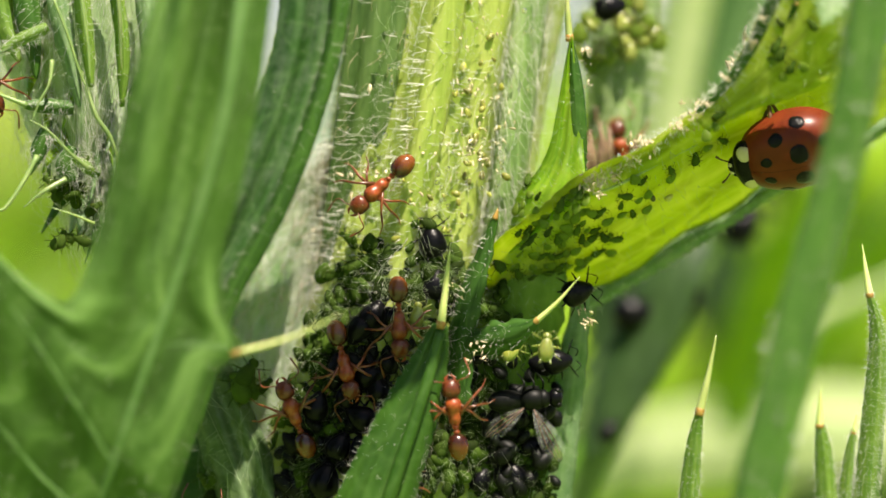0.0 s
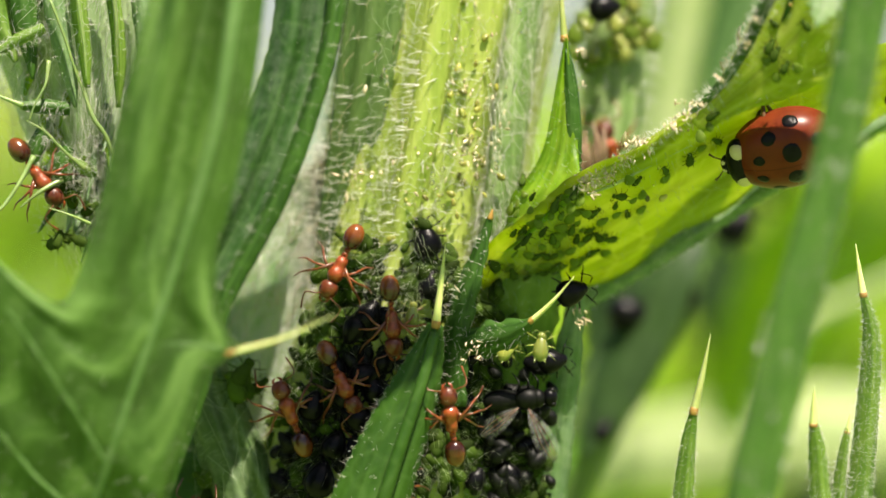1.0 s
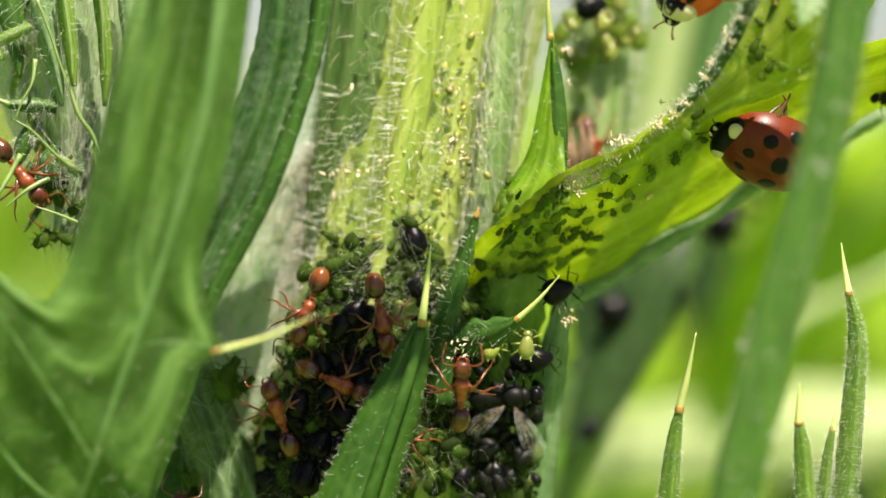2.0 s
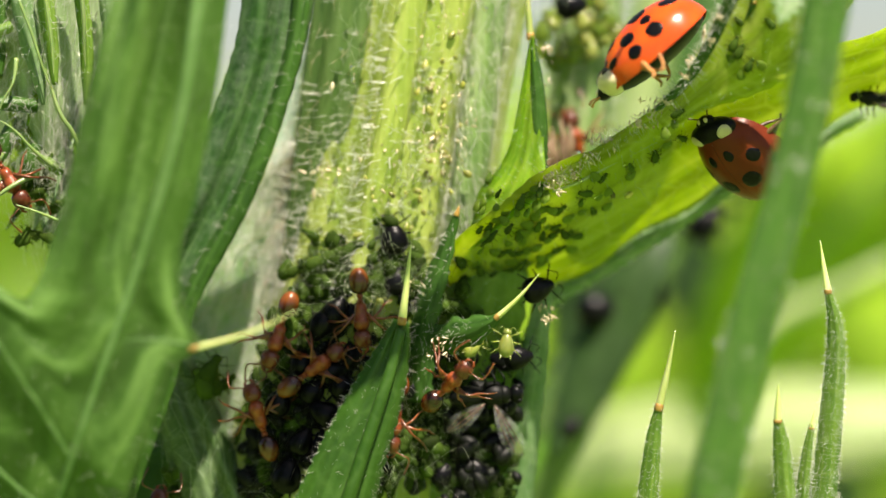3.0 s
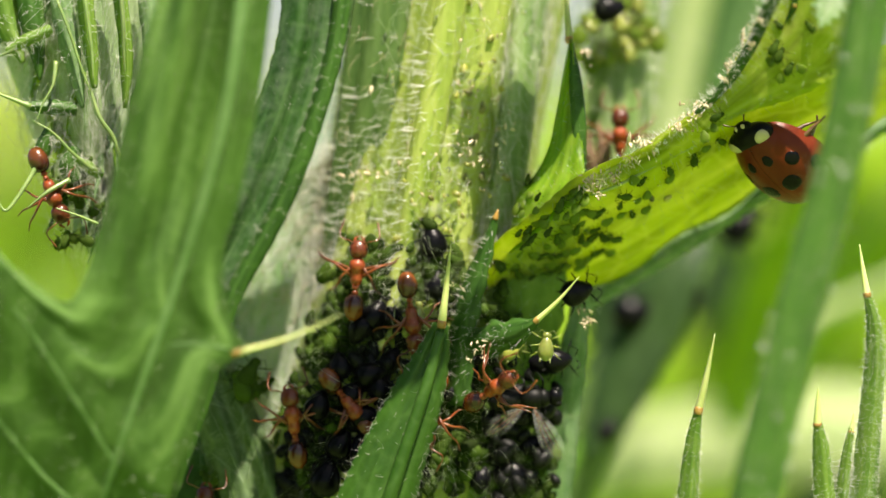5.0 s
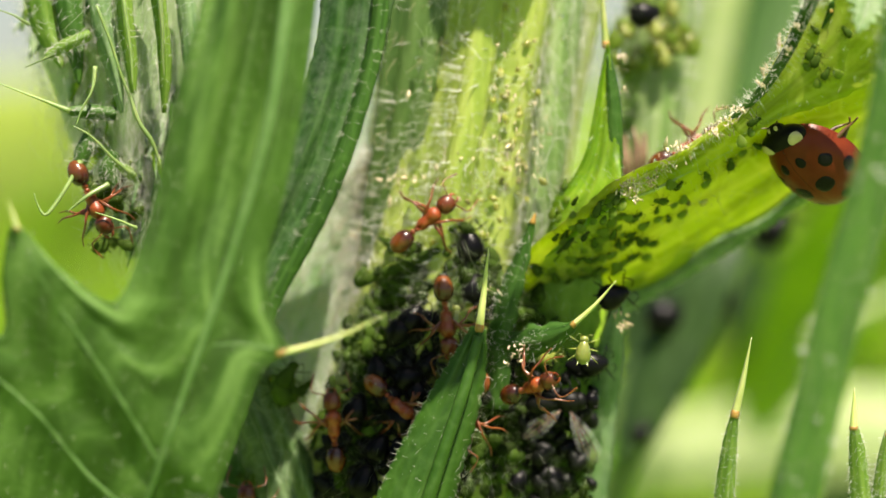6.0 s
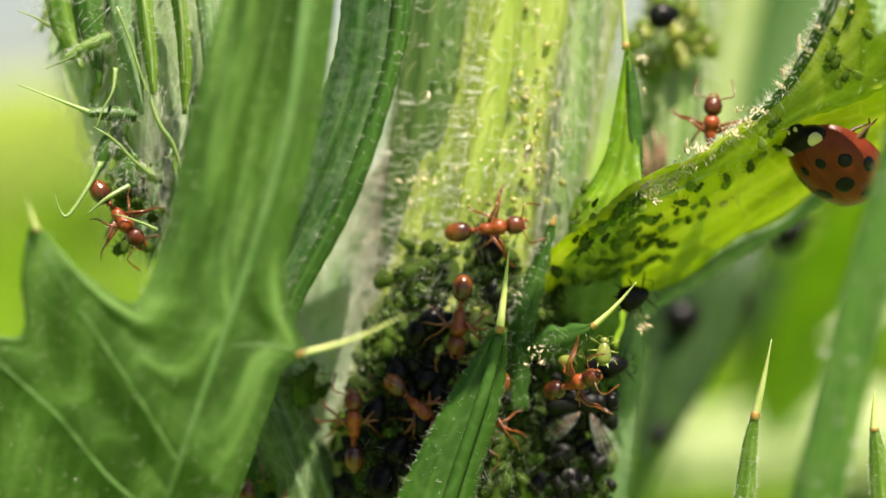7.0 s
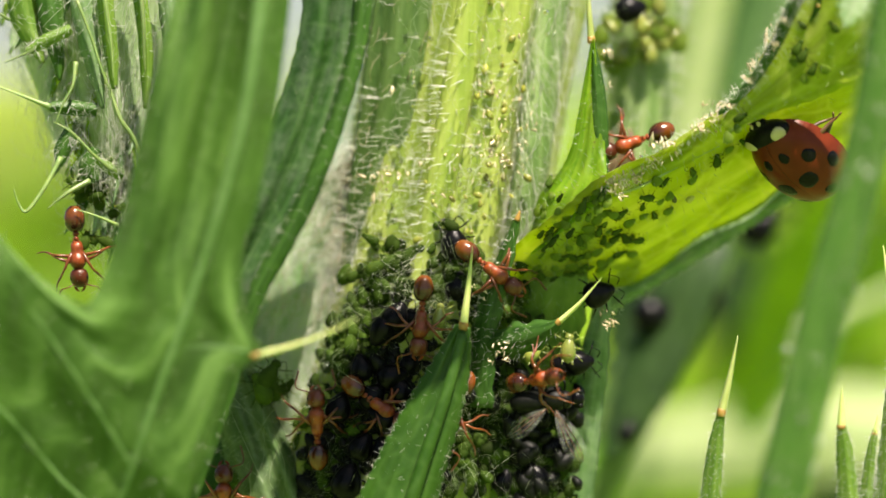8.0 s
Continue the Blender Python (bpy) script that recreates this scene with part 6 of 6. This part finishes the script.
def motions():
    ways = {
        "walker": [(0, -3.25, -1.1, 3.34, -138), (0.5, -4.58, -1.1, 2.5, -141), (1, -5.13, -1.1, -0.75, -116), (1.2, -5.13, -1.1, -1.39, -114), (2.3, -6.33, -1.1, -3.5, -110), (2.5, -6.16, -1.1, -3.62, -110), (3, -6.65, -1.1, -4.57, -109), (3.5, -6.67, -1.1, -4.74, -102), (4, -7.03, -1.1, -6.38, -89), (4.2, -6.92, -1.1, -6.89, -86), (5.3, -4.61, -1.1, -8.29, -42), (5.5, -4.57, -1.1, -8.28, -41), (6, -4.45, -1.1, -8.1, -42), (6.5, -4.47, -1.1, -8.16, -41), (7, -4.52, -1.1, -8.05, -44), (7.5, -4.52, -1.1, -8.07, -41), (8, -4.66, -1.1, -8.13, -37)],
        "tender": [(0, -2.31, -1.6, -3.68, -88), (0.5, -2.48, -1.6, -3.69, -92), (1, -2.44, -1.6, -3.63, -86), (2.5, -2.23, -1.6, -3.52, -77), (3, -2.32, -1.6, -3.41, -86), (3.5, -1.88, -1.6, -3, -81), (4, -1.86, -1.6, -3.08, -88), (5.5, -1.66, -1.6, -3.52, -80), (6, -1.84, -1.6, -3.43, -84), (6.5, -1.92, -1.6, -3.53, -85), (7, -2.21, -1.6, -3.32, -96), (7.5, -2.36, -1.6, -3.48, -101), (8, -2.33, -1.6, -3.55, -95)],
        "guard": [(0, -7.79, -1, -8.9, 111), (0.5, -7.77, -1, -8.85, 110), (1, -7.74, -1, -8.9, 112), (2.5, -7.62, -1, -9.14, 109), (3, -7.66, -1, -9.28, 107), (3.5, -7.8, -1, -9.24, 103), (4, -7.98, -1, -9.26, 109), (5.5, -7.91, -1, -9.46, 94), (6, -7.84, -1, -9.45, 94), (6.5, -7.84, -1, -9.43, 92), (7, -7.86, -1, -9.37, 91), (7.5, -7.81, -1, -9.4, 92), (8, -7.83, -1, -9.38, 92)],
        "turner": [(0, -5.22, -1.2, -5.93, -76), (0.5, -5.22, -1.2, -6.5, -70), (1, -5.16, -1.2, -6.88, -63), (1.2, -4.78, -1.2, -6.93, -51), (2.3, -4.75, -1.2, -7.13, -15), (2.5, -4.79, -1.2, -6.79, -4), (3, -4.87, -1.2, -6.57, 36), (3.5, -4.44, -1.2, -6.09, 60), (4, -4.99, -1.2, -3.96, 81), (4.2, -4.76, -1.2, -3.5, 81), (5.3, -4.64, -1.2, -0.68, 86), (5.5, -4.56, -1.2, -0.06, 84), (6, -3.03, -1.2, 1.61, 40), (6.3, -2.58, -1.2, 2.11, 33), (6.5, -2.2, -1.2, 1.5, 17), (6.7, -2.35, -1.2, 1.4, 8), (7, -0.76, -1.2, 1.39, 7), (7.5, 0.69, -1.2, 0.07, -23), (8, 1.34, -1.2, -0.98, -37)],
        "sunlit": [(0, 0.6, -3.4, -8.75, 97), (0.5, 0.66, -3.4, -8.85, 97), (1, 0.7, -3.4, -9.1, 97), (1.2, 1.07, -3.4, -9.0, 94), (2.3, 2.08, -3.4, -6.93, 84), (2.5, 2.2, -3.4, -6.77, 76), (3, 2.52, -3.4, -7.12, 46), (3.5, 2.73, -3.4, -7.22, 36), (4, 2.2, -3.4, -6.96, 66), (4.2, 2.28, -3.4, -7.03, 60), (5.3, 2.85, -3.4, -7.25, 33), (5.5, 2.78, -3.4, -7.15, 36), (6, 2.93, -3.4, -6.93, 23), (6.5, 3.43, -3.4, -6.93, 24), (7, 4.14, -3.4, -6.67, 23), (7.5, 4.13, -3.4, -6.6, 26), (8, 4.07, -3.4, -6.68, 13)],
        "hidden": [(0, -2.67, -2.4, -11.68, -103), (1, -2.49, -2.4, -11.72, -99), (2.5, -0.65, -2.4, -8.86, -96), (3, -0.47, -2.4, -8.95, -98), (3.5, -0.41, -2.4, -8.56, -101), (4, -0.48, -2.4, -8.57, -101), (5.5, -0.61, -2.4, -8.57, -104), (6, -0.52, -2.4, -8.45, -107), (6.5, -0.5, -2.4, -8.55, -109), (7, -0.49, -2.4, -8.37, -106), (7.5, -0.54, -2.4, -8.47, -107), (8, -0.53, -2.4, -8.45, -110)],
        "climber": [(0, -23.79, -2.1, 9.08, -77), (0.5, -22.41, -2.7, 6.97, -72), (1, -21.04, -2.7, 3.95, -53), (1.2, -20.96, -2.7, 3.9, -52), (2.3, -21.3, -2.7, 3.92, -49), (2.5, -21.19, -2.7, 3.91, -48), (3, -20.95, -2.7, 3.74, -59), (3.5, -20.72, -2.7, 3.63, -70), (4, -20.66, -2.7, 3.45, -60), (5.5, -20.79, -2.7, 3.14, -70), (6, -20.62, -2.7, 2.85, -63), (6.5, -20.53, -2.7, 2.39, -68), (7, -20.29, -2.7, 2.1, -52), (7.5, -20.01, -2.7, 0.66, -72), (8, -20.36, -2.7, 0.1, -85)],
        "rim": [(0, 9.8, 6.4, 5.0, 100), (2.5, 9.4, 6.4, 5.25, 110), (3.5, 9.6, 6.2, 5.6, 100), (4, 9.5, 6, 5.65, 95), (5.5, 9.83, 2, 5.56, 80), (6, 11.09, 0.5, 5.66, 28), (6.5, 10.81, 0.3, 5.32, 25), (7, 11.23, -0.4, 6.4, 85), (7.25, 11.1, -0.4, 5.74, 150), (7.5, 9.55, -0.4, 5.69, 203), (8, 8.98, -0.4, 5.74, 200)],
        "low": [(0, -13.12, -0.8, -15.51, 80), (4, -13.31, -0.8, -14.78, 80), (5.5, -12.65, -0.8, -14.52, 85), (6, -12.57, -0.8, -14.42, 88), (6.5, -13.14, -0.8, -14.52, 90), (7, -13.49, -0.8, -14.19, 95), (7.5, -12.96, -0.8, -13.78, 92), (8, -12.77, -0.8, -13.39, 90)],
    }
    for name, rows in ways.items():
        crawl(ANTS[name], rows, [(0, 0, -4), (1.2, 0, -12), (2.3, 0, -34), (5.3, 0, -44), (8, 0, -50)] if name == "sunlit" else None)
        if name not in ("tender", "guard"):
            step_legs(ANTS[name], rows)
    rest = [(0, 18.20, -1.8, 5.42, 195), (0.5, 18.21, -1.8, 5.47, 195), (1, 18.16, -1.8, 5.50, 194), (1.2, 18.18, -1.8, 5.49, 190), (2.3, 18.10, -1.8, 5.49, 150), (2.5, 18.03, -1.8, 5.48, 146), (3, 18.07, -1.8, 5.18, 140), (3.5, 18.11, -1.8, 5.13, 140), (4, 18.07, -1.8, 5.15, 142), (4.2, 18.23, -1.8, 5.13, 142), (5.3, 17.88, -1.8, 5.15, 143), (5.5, 17.83, -1.8, 5.26, 143), (6, 17.83, -1.8, 5.28, 143), (6.5, 17.79, -1.8, 5.33, 143), (7, 17.81, -1.8, 5.31, 143), (7.5, 17.65, -1.8, 5.30, 143), (8, 17.62, -1.8, 5.30, 143)]
    crawl(RESTING, rest, [(0, -34, 6), (1.2, -34, 6), (2.4, -50, -26), (8, -48, -26)])
    rove = [(0, 18.9, -5, 25.18, -125), (1.2, 17.03, -5, 19.63, -122), (2, 14.99, -5, 14.65, -120), (2.3, 14.5, -5, 12.3, -115), (2.5, 14.25, -5, 10.95, -115), (2.7, 13.8, -5, 9.9, -122), (3, 13.35, -5, 9.75, -139), (3.3, 12.65, -5, 9.85, -165), (3.5, 12.75, -5, 9.65, -174), (4, 11.95, -5, 9.89, -205), (4.2, 11.25, -5, 10.29, -212), (4.6, 9.2, -5.4, 15.3, -224), (5, 7.0, -6, 20.2, -230), (5.5, 5.2, -6.3, 24.8, -232), (6, 3.6, -6.5, 31, -235), (6.5, 2.6, -6.5, 37, -235), (8, 2, -6.5, 41, -235)]
    crawl(ROVING, rove, [(0, 40, 5), (2.3, 56, 5), (2.5, 64, 5), (2.8, 86, 5), (3.0, 95, 4), (3.25, 60, 0), (3.5, 29, -4), (4.0, 14, -8), (8, 10, 0)])
    step_legs(ROVING, rove, 14)
    sway = [(0, 0, 0), (0.5, -0.04, 0.03), (1, -0.08, -0.02), (2.5, -0.06, 0), (3, -0.17, 0.01), (3.5, -0.14, -0.03), (4, -0.18, -0.05), (5.5, 0.03, 0.03), (6, 0.13, 0.15), (6.5, -0.08, 0.14), (7, 0.02, 0.19), (7.5, -0.07, 0.06), (8, -0.25, -0.08)]
    walk(LEFT, [(t, pose(x * MM, 0, z * MM)) for t, x, z in sway])


motions()
